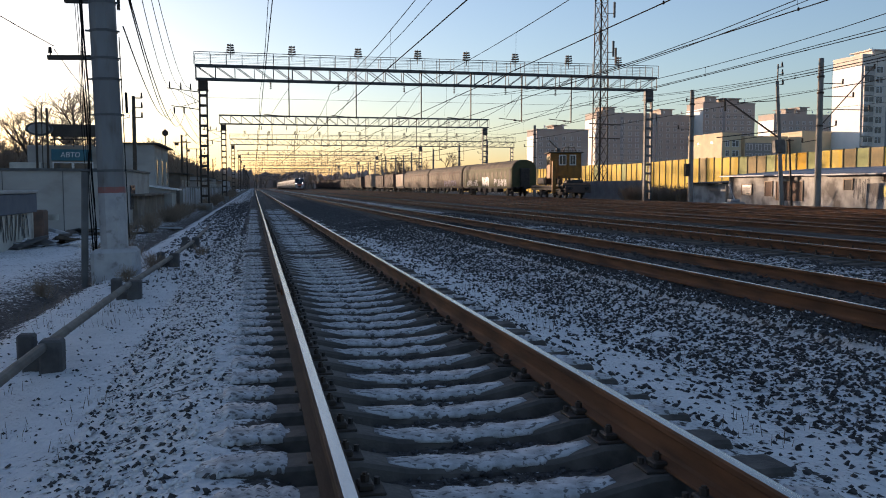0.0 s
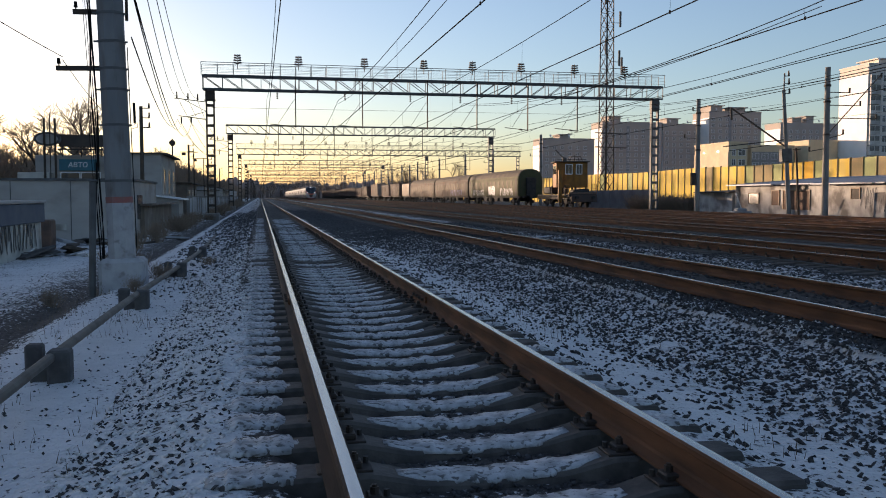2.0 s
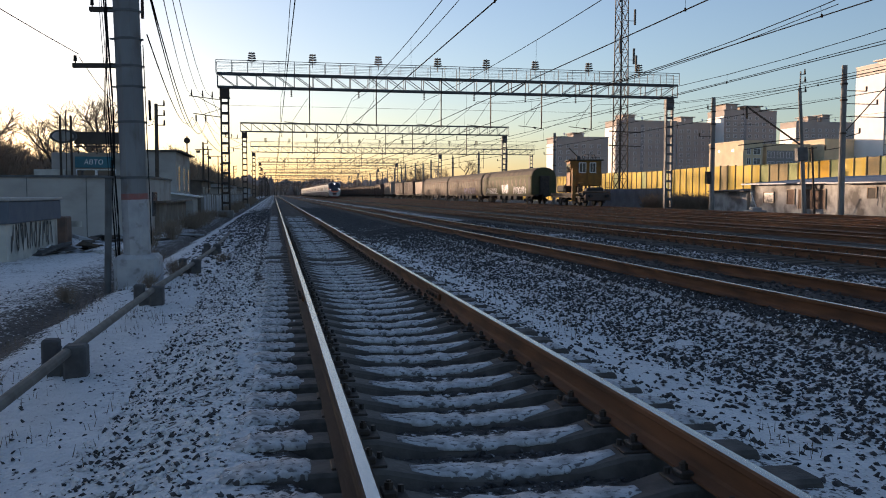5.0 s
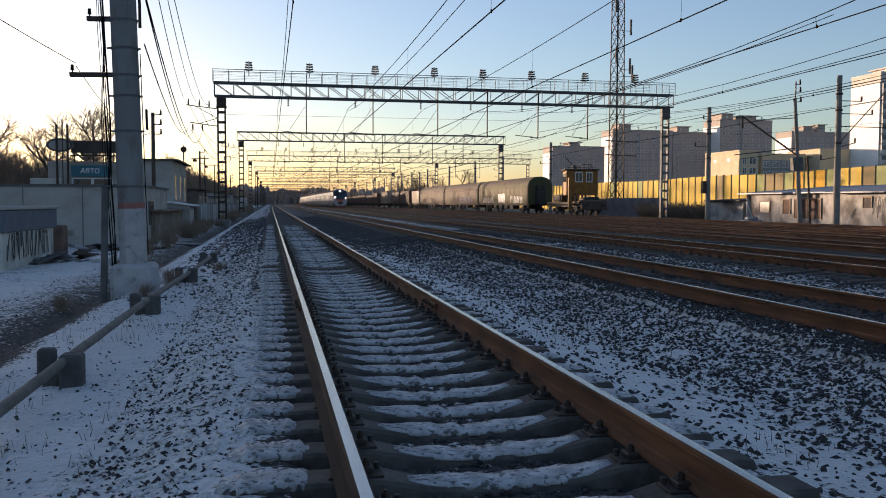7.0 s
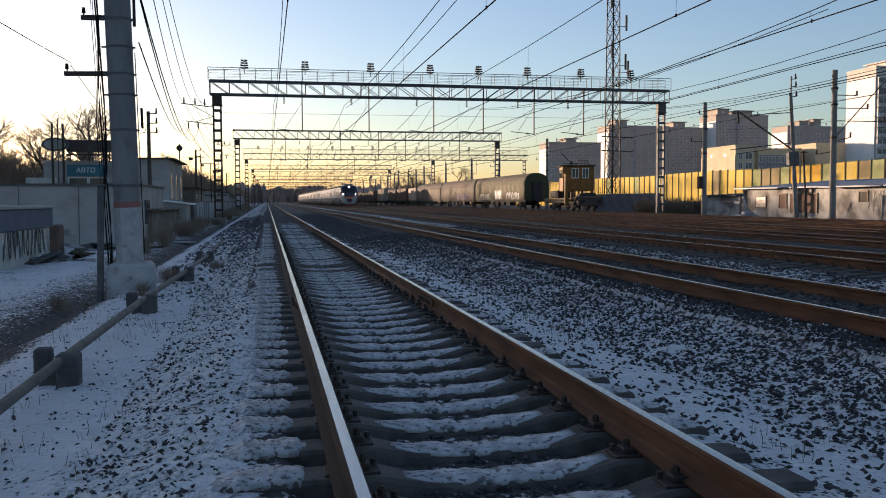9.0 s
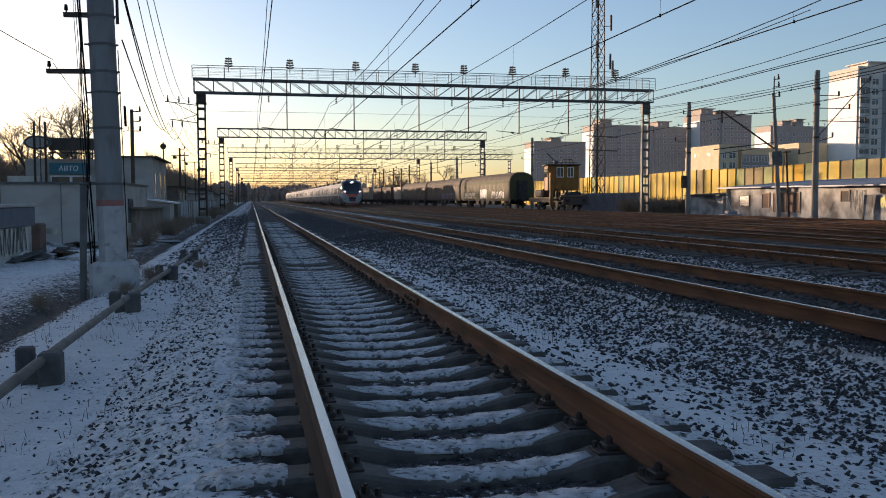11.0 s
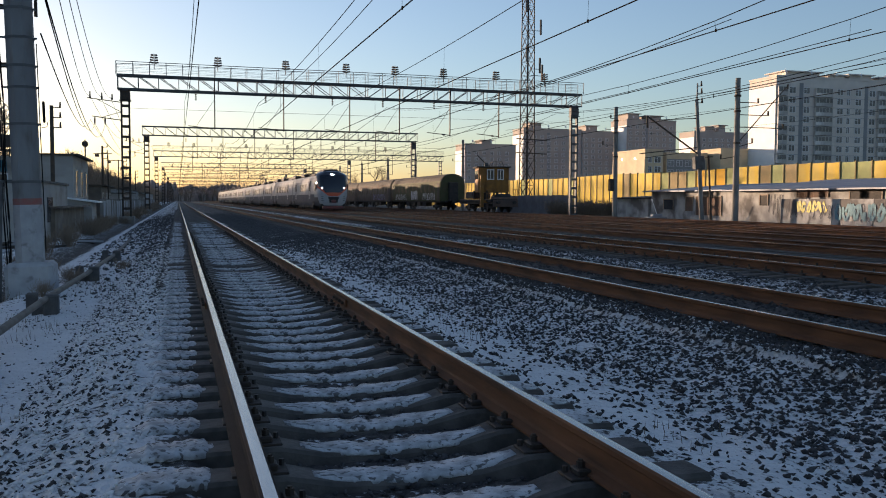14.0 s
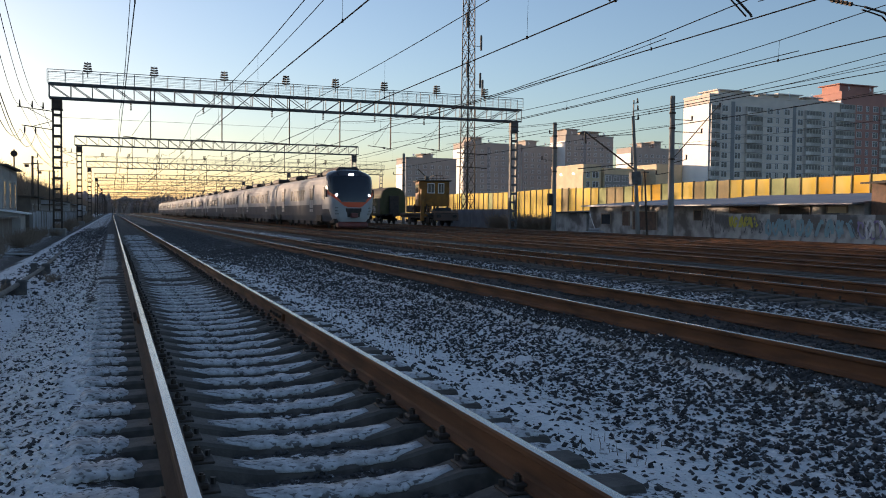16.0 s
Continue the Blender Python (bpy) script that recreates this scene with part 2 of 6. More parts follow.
def relief(x, y):
    """Small unevenness of the ground near the tracks."""
    rough = 0.022 if -0.3 < x < 2.6 else 0.045
    return noise.noise((x * 1.3, y * 1.1, 0)) * rough + noise.noise((x * 7, y * 7, 5)) * (0.022 if x < -0.3 else 0.014)


def build_ground():
    xs = np.concatenate([[-4000, -1500, -600, -250, -100, -50, -25], np.arange(-15, -4, 0.5), np.arange(-4, 5.5, 0.09), np.arange(5.5, 14, 0.25), np.arange(14, 36, 0.8), [40, 50, 70, 120, 300, 800, 2000, 4000]])
    ys = np.concatenate([[-4000, -1000, -200, -50, -15], np.arange(-4, 2, 0.5), np.arange(2, 15, 0.09), np.arange(15, 30, 0.25), np.arange(30, 80, 1.0), np.arange(80, 300, 8), [400, 700, 1200, 2500, 4500]])
    vs, cov = [], []
    for y in ys:
        for x in xs:
            z = ground_profile(x)
            near = abs(x) < 40 and -5 < y < 120
            c = snow_cover(x, y)
            if near:
                edge = noise.noise((x * 0.25, y * 0.35, 3.0)) * 0.22
                c = snow_cover(x + edge, y)
                if -0.32 < x < 0.12 and y > 11:
                    c *= 1 - 0.65 * min(1, (y - 11) / 4)
                z += relief(x, y)
                if 0.15 < x < 2.1:
                    z = min(z, -0.285)
                if 5.0 < x < 8.0 and y < 34:
                    z += 0.075 * min(1, (34 - y) / 8)
            vs.append((x, y, z))
            cov.append(c)
    nx = len(xs)
    fs = [(j * nx + i, j * nx + i + 1, (j + 1) * nx + i + 1, (j + 1) * nx + i) for j in range(len(ys) - 1) for i in range(nx - 1)]
    me = bpy.data.meshes.new("ground")
    me.from_pydata(vs, [], fs)
    me.materials.append(M["ground"])
    a = me.attributes.new("snow", 'FLOAT', 'POINT')
    a.data.foreach_set("value", cov)
    me.polygons.foreach_set("use_smooth", [True] * len(fs))
    tagged(new("ground", me), "frozen ground of dark ballast and earth under broken snow", "ground", kind="structure")


build_ground()


# ---- tracks ----
RAIL_PROFILE = [(-0.075, -0.18), (0.075, -0.18), (0.075, -0.168), (0.02, -0.150), (0.010, -0.135), (0.010, -0.055), (0.020, -0.042), (0.0365, -0.034),
                (0.0365, -0.010), (0.026, -0.001), (0.0, 0.0), (-0.026, -0.001), (-0.0365, -0.010), (-0.0365, -0.034), (-0.020, -0.042), (-0.010, -0.055), (-0.010, -0.135), (-0.02, -0.150), (-0.075, -0.168)]


def rail_solid(y0, y1):
    s = Solid()
    n = len(RAIL_PROFILE)
    vs = [(x, y, z) for y in (y0, y1) for x, z in RAIL_PROFILE]
    s.add(vs, [(i, (i + 1) % n, n + (i + 1) % n, n + i) for i in range(n)])
    for i in (9, 10):
        s.m[i] = 1
    s.add([(x, y0, z) for x, z in RAIL_PROFILE], [tuple(range(n))])
    s.add([(x, y1, z) for x, z in RAIL_PROFILE], [tuple(range(n))])
    return s


def sleeper_solid():
    """A prestressed concrete sleeper, 2.7 m: high at the rail seats, low and narrow in the middle, with sloping flanks."""
    s = Solid()
    st = [(-1.35, -0.225, 0.10), (-1.32, -0.205, 0.115), (-0.96, -0.188, 0.12), (-0.62, -0.188, 0.12), (-0.38, -0.245, 0.10), (0.0, -0.268, 0.095),
          (0.38, -0.245, 0.10), (0.62, -0.188, 0.12), (0.96, -0.188, 0.12), (1.33, -0.195, 0.115), (1.35, -0.215, 0.10)]
    s.loft([[(x, -w - 0.035, -0.38), (x, w + 0.035, -0.38), (x, w + 0.008, top - 0.018), (x, w - 0.012, top), (x, -w + 0.012, top), (x, -w - 0.008, top - 0.018)] for x, top, w in st])
    return s


def snow_cap_solid(r):
    """Uneven snow lying on the middle of a sleeper and on its ends."""
    s = Solid()

    def strip(x0, x1, zf, w0):
        n = 22
        prof = []
        for i in range(n + 1):
            x = x0 + (x1 - x0) * i / n
            e = min(1, 5 * min(i, n - i) / n)
            hh = (0.004 + 0.017 * e) * (0.5 + 0.9 * r.random())
            a = -w0 * (0.75 + 0.3 * r.random()) * (0.5 + 0.5 * e)
            b = w0 * (0.95 + 0.35 * r.random()) * (0.5 + 0.5 * e)
            z = zf(x)
            prof.append([(x, a, z - 0.01), (x, a * 0.8, z + hh * 0.8), (x, (a + b) / 2, z + hh), (x, b * 0.85, z + hh * 0.9), (x, b, z - 0.02)])
        s.loft(prof)
    strip(-0.56 + 0.1 * r.random(), 0.58 - 0.12 * r.random(), lambda x: float(np.interp(abs(x), [0, 0.38, 0.62], [-0.268, -0.245, -0.188])), 0.11)
    strip(-1.40, -0.90 - 0.07 * r.random(), lambda x: -0.2 if x > -1.3 else -0.215, 0.145)
    if r.random() < 0.6:
        strip(0.95 + 0.05 * r.random(), 1.33, lambda x: -0.195, 0.11)
    s.smooth = True
    return s


def fastening_solid(sides=(-1, 1)):
    """A rail clamp with its bolts on a ribbed plate."""
    s = Solid()
    s.box(-0.19 if -1 in sides else -0.08, 0.19 if 1 in sides else 0.08, -0.08, 0.08, -0.19, -0.176, bev=0.004)
    for q in sides:
        s.box(q * 0.105 - 0.035, q * 0.105 + 0.035, -0.05, 0.05, -0.18, -0.145, bev=0.008)
        s.rod((q * 0.105, 0, -0.15), (q * 0.105, 0, -0.105), 0.012, 6)
        s.rod((q * 0.105, 0, -0.145), (q * 0.105, 0, -0.115), 0.021, 6)
        s.rod((q * 0.165, 0.045, -0.18), (q * 0.165, 0.045, -0.145), 0.015, 6)
    return s


def build_tracks():
    rail_me = rail_solid(-12, 1500).mesh("rail", [M["rust"], M["steel_top"]])
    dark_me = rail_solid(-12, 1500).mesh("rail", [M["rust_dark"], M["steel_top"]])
    sl_me = sleeper_solid().mesh("sleeper", M["concrete"])
    sl_dark = sleeper_solid().mesh("sleeper", M["concrete_dark"])
    fa_me = {-1: fastening_solid((1,)).mesh("fastening", M["iron"]), 1: fastening_solid((-1,)).mesh("fastening", M["iron"])}
    caps = [snow_cap_solid(rnd).mesh("snow_cap", M["snow"]) for i in range(14)]
    for k, x in enumerate(TRACKS):
        t = thing("railway_track", pose(x, 0, 0), ["straight railway track with polished rails on snowy concrete sleepers", "railway track with rusty rails on dark ballast beside another", "railway track with brown rails on concrete sleepers"][min(k, 2)], "railway track", "parallel tracks of the yard", "structure")
        for q in (-1, 1):
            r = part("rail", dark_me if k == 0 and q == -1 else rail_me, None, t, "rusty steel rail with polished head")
            r.location.x = q * RAIL_GAUGE / 2
        n_parts = (120, 60, 40, 30, 0, 0, 0)[k]
        start = (1.2, 5, 9, 12, 15, 20, 25)[k]
        y = start
        for i in range(n_parts):
            yy = y + rnd.uniform(-0.015, 0.015)
            sl = part("sleeper", sl_dark if k else sl_me, None, t)
            sl.location = (rnd.uniform(-0.02, 0.02), yy, rnd.uniform(-0.012, 0.0) - (0.035 if k else 0))
            sl.rotation_euler.z = rnd.uniform(-0.008, 0.008)
            if k == 0 and rnd.random() > (i - 24) / 110:
                c = part("snow_cap", caps[rnd.randrange(14)], None, sl, "thin crust of snow")
            if k == 0 and i < 70:
                for q in (-1, 1):
                    f_ = part("fastening", fa_me[q], None, sl, "rusty rail clamp with bolts")
                    f_.location.x = q * RAIL_GAUGE / 2
            y += 0.5
        # the sleepers too far away to tell apart
        rest = Solid()
        sl0 = sleeper_solid()
        end = 130 if k < 4 else 110
        while y < end:
            rest.add([(a, b + y, c) for a, b, c in sl0.v], sl0.f)
            y += 0.5
        part("far_sleepers", rest, M["concrete_dark"] if k else M["concrete"], t)["kind"] = "stuff"
        if k == 2:
            fs = Solid()
            f0 = Solid()
            for q in (-1, 1):
                f0.box(q * RAIL_GAUGE / 2 - 0.12, q * RAIL_GAUGE / 2 + 0.12, -0.06, 0.06, -0.19, -0.15)
                for e in (-1, 1):
                    f0.rod((q * RAIL_GAUGE / 2 + e * 0.1, 0, -0.15), (q * RAIL_GAUGE / 2 + e * 0.1, 0, -0.09), 0.02, 5)
            yy = start
            while yy < 60:
                fs.add([(a, b + yy, c) for a, b, c in f0.v], f0.f)
                yy += 0.5
            part("fastenings", fs, M["iron"], t)["kind"] = "stuff"


build_tracks()


def fishplate(x, y):
    """A bolted joint bar on both sides of a rail."""
    t = thing("rail_joint", pose(x, y, 0), "rusty bolted joint bar on the rail", "rail joint")
    for q in (-1, 1):
        s = Solid()
        s.box(q * 0.026 - 0.014, q * 0.026 + 0.014, -0.4, 0.4, -0.135, -0.055, bev=0.006)
        b = part("joint_bar", s, M["rust"], t)
        for k in range(4):
            s = Solid()
            s.rod((q * 0.04, -0.3 + 0.2 * k, -0.095), (q * 0.07, -0.3 + 0.2 * k, -0.095), 0.018, 6)
            part("bolt", s, M["iron"], b)


fishplate(1.92, 10.5)
fishplate(0.33, 10.7)


# ---- portal gantries over the tracks ----
def lattice_leg(z0, z1, w, d=0.32, step=0.75):
    """Two channels tied by batten plates, and diagonals on the sides."""
    s = Solid()
    for q in (-1, 1):
        s.box(q * w / 2 - 0.06, q * w / 2 + 0.06, -d / 2, d / 2, z0, z1)
    z = z0 + 0.4
    while z < z1:
        for e in (-1, 1):
            s.box(-w / 2, w / 2, e * d / 2 - 0.012, e * d / 2 + 0.012, z - 0.09, z + 0.09)
        z += step
    return s


def truss(x0, x1, z0, z1, d=0.9, n=26):
    """A box truss: four chords, uprights and diagonals."""
    s = Solid()
    for z in (z0, z1):
        for y in (-d / 2, d / 2):
            s.box(x0, x1, y - 0.07, y + 0.07, z - 0.06, z + 0.06)
    for i in range(n + 1):
        x = x0 + (x1 - x0) * i / n
        for y in (-d / 2, d / 2):
            s.beam((x, y, z0), (x, y, z1), 0.05)
            if i < n:
                xa = x + (x1 - x0) / n
                a, b = ((x, y, z1), (xa, y, z0)) if i < n / 2 else ((x, y, z0), (xa, y, z1))
                s.beam(a, b, 0.05)
        for z in (z0, z1):
            s.beam((x, -d / 2, z), (x, d / 2, z), 0.045)
    return s


def floodlight(parent, x, y, z):
    """A cluster of three stacked lamps on a short mast."""
    s = Solid()
    s.beam((x, y, z), (x, y, z + 1.1), 0.05)
    for k in range(4):
        zz = z + 0.4 + k * 0.18
        w = 0.32 - 0.025 * k
        for q in (-1, 1):
            s.add([(x + q * 0.04, y - 0.16, zz - 0.03), (x + q * w, y - 0.16, zz + 0.02), (x + q * w, y + 0.14, zz + 0.02), (x + q * 0.04, y + 0.14, zz - 0.03),
                   (x + q * 0.04, y - 0.12, zz + 0.07), (x + q * (w - 0.04), y - 0.12, zz + 0.11), (x + q * (w - 0.04), y + 0.1, zz + 0.11), (x + q * 0.04, y + 0.1, zz + 0.07)],
                  [(3, 2, 1, 0), (4, 5, 6, 7), (0, 1, 5, 4), (1, 2, 6, 5), (2, 3, 7, 6), (3, 0, 4, 7)])
    f = part("floodlight", s, M["iron"], parent, "dark cluster of floodlamps")
    return f


def gantry(name, m, x0, x1, zb, zt, droppers, lamps, label, detail=True, beyond=0.0):
    g = thing(name, m, label, "gantry", "gantries over the yard", "")
    part("left_leg", lattice_leg(-0.7, zb + 0.1, 0.54), M["iron"], g).location.x = x0 + 0.3
    part("right_leg", lattice_leg(-0.4, zb + 0.1, 0.54), M["gal"], g).location.x = x1 - 0.3
    if beyond:
        part("outer_leg", lattice_leg(-0.5, zb + 0.1, 0.54), M["gal"], g).location.x = x1 + beyond - 0.3
    for x in (x0 + 0.3, x1 - 0.3) + ((x1 + beyond - 0.3,) if beyond else ()):
        s = Solid()
        s.box(x - 0.55, x + 0.55, -0.5, 0.5, -0.9, -0.12, bev=0.05)
        part("footing", s, M["polecon"], g, "concrete footing block")
    for x in (x0 + 0.3, x1 - 0.3):
        s = Solid()
        s.box(x - 0.35, x + 0.35, -0.26, 0.26, zb - 0.8, zb - 0.12, bev=0.05)
        s.box(x - 0.4, x + 0.4, -0.3, 0.3, zb - 0.86, zb - 0.79)
        # Lighter steel on the right casing stands for sun on that leg's top.
        part("head_casing", s, M["iron"] if x < 0 else M["gal"], g, "dark casing at the head of the leg")
    part("truss", truss(x0 - 0.2, x1 + 0.2 + beyond, zb, zt, n=26 + int(beyond / 1.4)), M["gal"], g)
    if lamps:
        s = Solid()
        n = 32
        for i in range(n + 1):
            x = x0 - 0.3 + (x1 + beyond - x0 + 0.6) * i / n
            for y in (-0.55, 0.55):
                s.rod((x, y, zt), (x, y, zt + 0.95), 0.025, 4)
        for z in (zt + 0.95, zt + 0.7, zt + 0.45, zt + 0.2):
            for y in (-0.55, 0.55):
                s.rod((x0 - 0.3, y, z), (x1 + beyond + 0.3, y, z), 0.011 if z < zt + 0.9 else 0.03, 4)
        part("railing", s, M["gal"], g, "thin service railing")
        for x in lamps:
            floodlight(g, x, -0.6, zt + 0.5)
    for x in droppers:
        s = Solid()
        s.beam((x, -0.5, zt), (x, -0.5, 6.35), 0.08)
        s.rod((x, -0.5, 6.42), (x - 1.9, -0.5, 6.6), 0.03, 5)
        s.rod((x, -0.5, 8.6), (x - 1.3, -0.5, 6.65), 0.018, 4)
        s.rod((x - 0.45, -0.5, 6.44), (x - 0.65, -0.5, 6.48), 0.07, 6)
        part("registration_post", s, M["iron"], g, "hanging post with registration arm")
    # cross wire with insulators under the truss
    s = Solid()
    s.tube([(x0 + 0.4, -0.5, 7.75), (x1 - 0.4, -0.5, 7.75)], 0.012, 4)
    part("cross_wire", s, M["wire"], g)
    for x in [p - 1.35 for p in droppers]:
        s = Solid()
        s.rod((x, -0.5, zb), (x, -0.5, 8.5), 0.012, 4)
        for k in range(4):
            s.rod((x, -0.5, 8.95 - k * 0.13), (x, -0.5, 8.88 - k * 0.13), 0.075, 7)
        part("insulator", s, M["iron"], g)
    # brackets with insulators for the feeder lines on the outer side
    if detail:
        s = Solid()
        for z, l_ in ((8.2, 2.3), (6.9, 2.0)):
            s.beam((x0, 0, z), (x0 - l_, 0, z + 0.25), 0.06)
        s.beam((x0, 0, 7.5), (x0 - 1.6, 0, 8.35), 0.04)
        s.beam((x0, 0, 7.5), (x0 - 1.4, 0, 7.05), 0.04)
        part("bracket", s, M["iron"], g)
        for dx in (0.6, 1.3, 2.1):
            s = Solid()
            s.rod((x0 - dx, 0, 8.3 + dx * 0.08), (x0 - dx, 0, 8.75 + dx * 0.08), 0.07, 8, 0.04)
            part("insulator", s, M["iron"], g)
        for dx in (1.1, 1.8):
            s = Solid()
            s.rod((x0 - dx, 0, 7.05), (x0 - dx, 0, 6.6), 0.06, 8)
            part("insulator", s, M["iron"], g)
    return g


G1 = 68.0
POSTS = [2.7, 7.8, 12.9, 16.9, 21.1, 25.3]
LAMPS = [-1.55, 2.95, 7.95, 12.6, 16.5, 20.5, 25.0, 29.3]
gantry("catenary_gantry", pose(0, G1, 0), -3.9, 32.6, 9.15, 10.15, POSTS, LAMPS, "long grey lattice gantry with railing and floodlights")
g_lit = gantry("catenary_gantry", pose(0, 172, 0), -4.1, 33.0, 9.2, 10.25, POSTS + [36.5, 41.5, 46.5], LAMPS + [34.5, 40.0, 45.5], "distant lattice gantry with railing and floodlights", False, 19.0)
g_plain = gantry("catenary_gantry", pose(0, 116, 0), -4.0, 31.3, 9.2, 10.3, [2.4, 5.6, 9.6, 14.6, 18.2, 21.4, 25.6], [], "plain grey lattice gantry over the tracks")
for i, y in enumerate([225, 278, 330, 384, 436, 490, 545, 600, 660, 725, 800, 860, 920, 985, 1050, 1120, 1190]):
    copy_thing(g_lit if i % 2 else g_plain, pose(rnd.uniform(-0.4, 0.4), y, rnd.uniform(-0.15, 0.1)))


# ---- overhead wires ----
def sag(a, b, drop, n=10):
    a, b = Vector(a), Vector(b)
    return [a.lerp(b, i / n) - Vector((0, 0, 4 * drop * (i / n) * (1 - i / n))) for i in range(n + 1)]


SUPPORTS = [-34, 18.8, G1, 116, 172, 225, 278, 330, 384, 436, 490]


def catenary(x, zz, za, drop, zc=6.45, zm=8.5):
    """Contact wire, sagging messenger wire and droppers of one track; za and drop: the messenger's height at the cross-span and its sag beyond it."""
    s = Solid()
    for i, (a, b) in enumerate(zip(SUPPORTS[:-1], SUPPORTS[1:])):
        o1, o2 = (zz if i % 2 else -zz) * 0.5, (-zz if i % 2 else zz) * 0.5
        r = 0.02 if i < 3 else 0.03
        c = [Vector((x + o1 + (o2 - o1) * k / 10, a + (b - a) * k / 10, zc)) for k in range(11)]
        m_ = sag((x + o1 * 0.4, a, za if i == 1 else zm), (x + o2 * 0.4, b, za if i == 0 else zm), drop if i == 1 else 1.2)
        s.tube(c, r, 4)
        s.tube(m_, r * 0.8, 4)
        if i < 6:
            for k in range(1, 10, 2 if i > 1 else 3):
                s.tube([c[k], m_[k]], 0.006, 3)
                s.rod(c[k] - Vector((0, 0, 0.04)), c[k] + Vector((0, 0, 0.06)), 0.03, 4)
    return s


for x, zz, za, drop in ((0.58, 0.05, 8.5, 1.2), (5.98, 0.1, 8.45, 0.48), (11.75, -0.15, 8.4, 0.33), (16.0, 0.2, 7.0, 1.13), (21.2, -0.15, 7.4, 1.05), (26.0, 0.1, 7.4, 1.2), (30.6, 0.1, 8.3, 0.9)):
    single("catenary_wire", catenary(x, zz, za, drop), M["wire"], "contact and messenger wires with thin droppers", "overhead wire", "overhead wires")
# second messengers and line wires strung beside the catenaries
for x, za, zb, dp, r in ((6.0, 7.75, 8.3, 0.6, 0.013), (16.05, 6.85, 8.4, 1.12, 0.013), (21.25, 6.72, 6.9, 0.28, 0.016), (26.1, 6.75, 7.0, 0.27, 0.013), (34.9, 7.8, 8.0, 0.7, 0.012), (38.4, 6.9, 7.0, 0.6, 0.012)):
    s = Solid()
    s.tube(sag((x, -34, zb), (x, 18.8, za), dp, 10), r, 4)
    s.tube(sag((x, 18.8, za), (x, G1, zb), dp, 12)[1:], r, 4)
    single("line_wire", s, M["wire"], "thin wire strung along the tracks", "overhead wire", "overhead wires")


# ---- cross-span over the tracks beside the near pole ----
def cross_span():
    t = thing("cross_span", pose(0, 18.8, 0), "thin cross-span wires carrying bent registration arms", "cross span")
    for x in (11.4, 15.55, 20.85, 25.7):
        s = Solid()
        s.tube([(x - 1.1, 0, 7.05), (x - 0.35, 0, 6.95), (x + 0.25, 0, 6.5), (x + 0.3, 0, 6.42)], 0.035, 6)
        s.tube([(x - 1.1, 0.1, 7.0), (x - 0.35, 0.1, 6.88), (x + 0.2, 0.1, 6.45)], 0.025, 6)
        part("registration_arm", s, M["iron"], t, "bent dark registration arm")
        s = Solid()
        for k in range(5):
            s.rod((x - 2.3 + k * 0.16, 0, 7.12 - k * 0.01), (x - 2.22 + k * 0.16, 0, 7.12 - k * 0.01), 0.06, 8)
        s.rod((x - 2.9, 0, 7.15), (x - 1.1, 0, 7.05), 0.018, 5)
        part("insulator", s, M["iron"], t)
    s = Solid()
    s.tube(sag((-2.4, -2.0, 7.3), (34.8, 0, 7.3), 0.2, 14), 0.012, 5)
    part("span_wire", s, M["wire"], t)


cross_span()


# ---- materials of the far side ----
M["panel_grey"] = mat("panel_house_concrete", (0.68, 0.61, 0.54), 0.9, 0, (0.57, 0.51, 0.455), 0.25, bump=0.1, col3=(0.56, 0.50, 0.45), scale3=0.08)
M["panel_far"] = mat("far_panel_concrete", (0.42, 0.365, 0.325), 0.9, 0, (0.34, 0.30, 0.27), 0.12, bump=0.05)
# Whiter than the facades, to imitate strong sun on the end walls.
M["end_white"] = mat("pale_end_wall_paint", (0.88, 0.87, 0.85), 0.85, 0, (0.82, 0.81, 0.79), 0.3)
M["glass_mid"] = mat("curtained_window_glass", (0.065, 0.063, 0.065), 0.3, 0, (0.17, 0.16, 0.15), 0.9, vary=0.7)
# Panes of the far houses are lightened in colour to imitate haze.
M["glass_far"] = mat("pale_far_glass", (0.17, 0.16, 0.15), 0.4, 0, (0.25, 0.235, 0.22), 0.7, vary=0.4)
M["panel_dark"] = mat("dark_panel_strip", (0.26, 0.26, 0.27), 0.9, 0, (0.22, 0.22, 0.22), 0.3)
M["panel_red"] = mat("red_panel_concrete", (0.42, 0.21, 0.17), 0.9, 0, (0.35, 0.18, 0.15), 0.25)
M["panel_yel"] = mat("ochre_render", (0.60, 0.50, 0.34), 0.9, 0, (0.50, 0.42, 0.29), 0.4)
M["white_frame"] = mat("white_window_frame", (0.7, 0.7, 0.7), 0.6)
M["glass_dark"] = mat("window_glass", (0.03, 0.035, 0.045), 0.12, 0, (0.06, 0.065, 0.075), 0.7, vary=0.5)
M["balcony"] = mat("balcony_panel", (0.60, 0.57, 0.53), 0.8, 0, (0.38, 0.35, 0.32), 0.5, vary=0.4)
M["amber"] = mat("amber_acrylic_panel", (0.64, 0.43, 0.045), 0.8, 0, (0.56, 0.42, 0.13), 0.6, vary=0.3, spec=0.05, stretch=(1, 1, 0.2))
M["sage"] = mat("sage_green_panel", (0.34, 0.36, 0.17), 0.8, 0, (0.26, 0.28, 0.14), 0.7, vary=0.25, spec=0.05)
M["orange"] = mat("orange_panel", (0.60, 0.33, 0.03), 0.8, 0, (0.52, 0.32, 0.07), 0.7, vary=0.25, spec=0.05)
M["drab"] = mat("drab_grey_panel", (0.34, 0.26, 0.14), 0.8, 0, (0.24, 0.20, 0.12), 0.7, vary=0.25, spec=0.05)
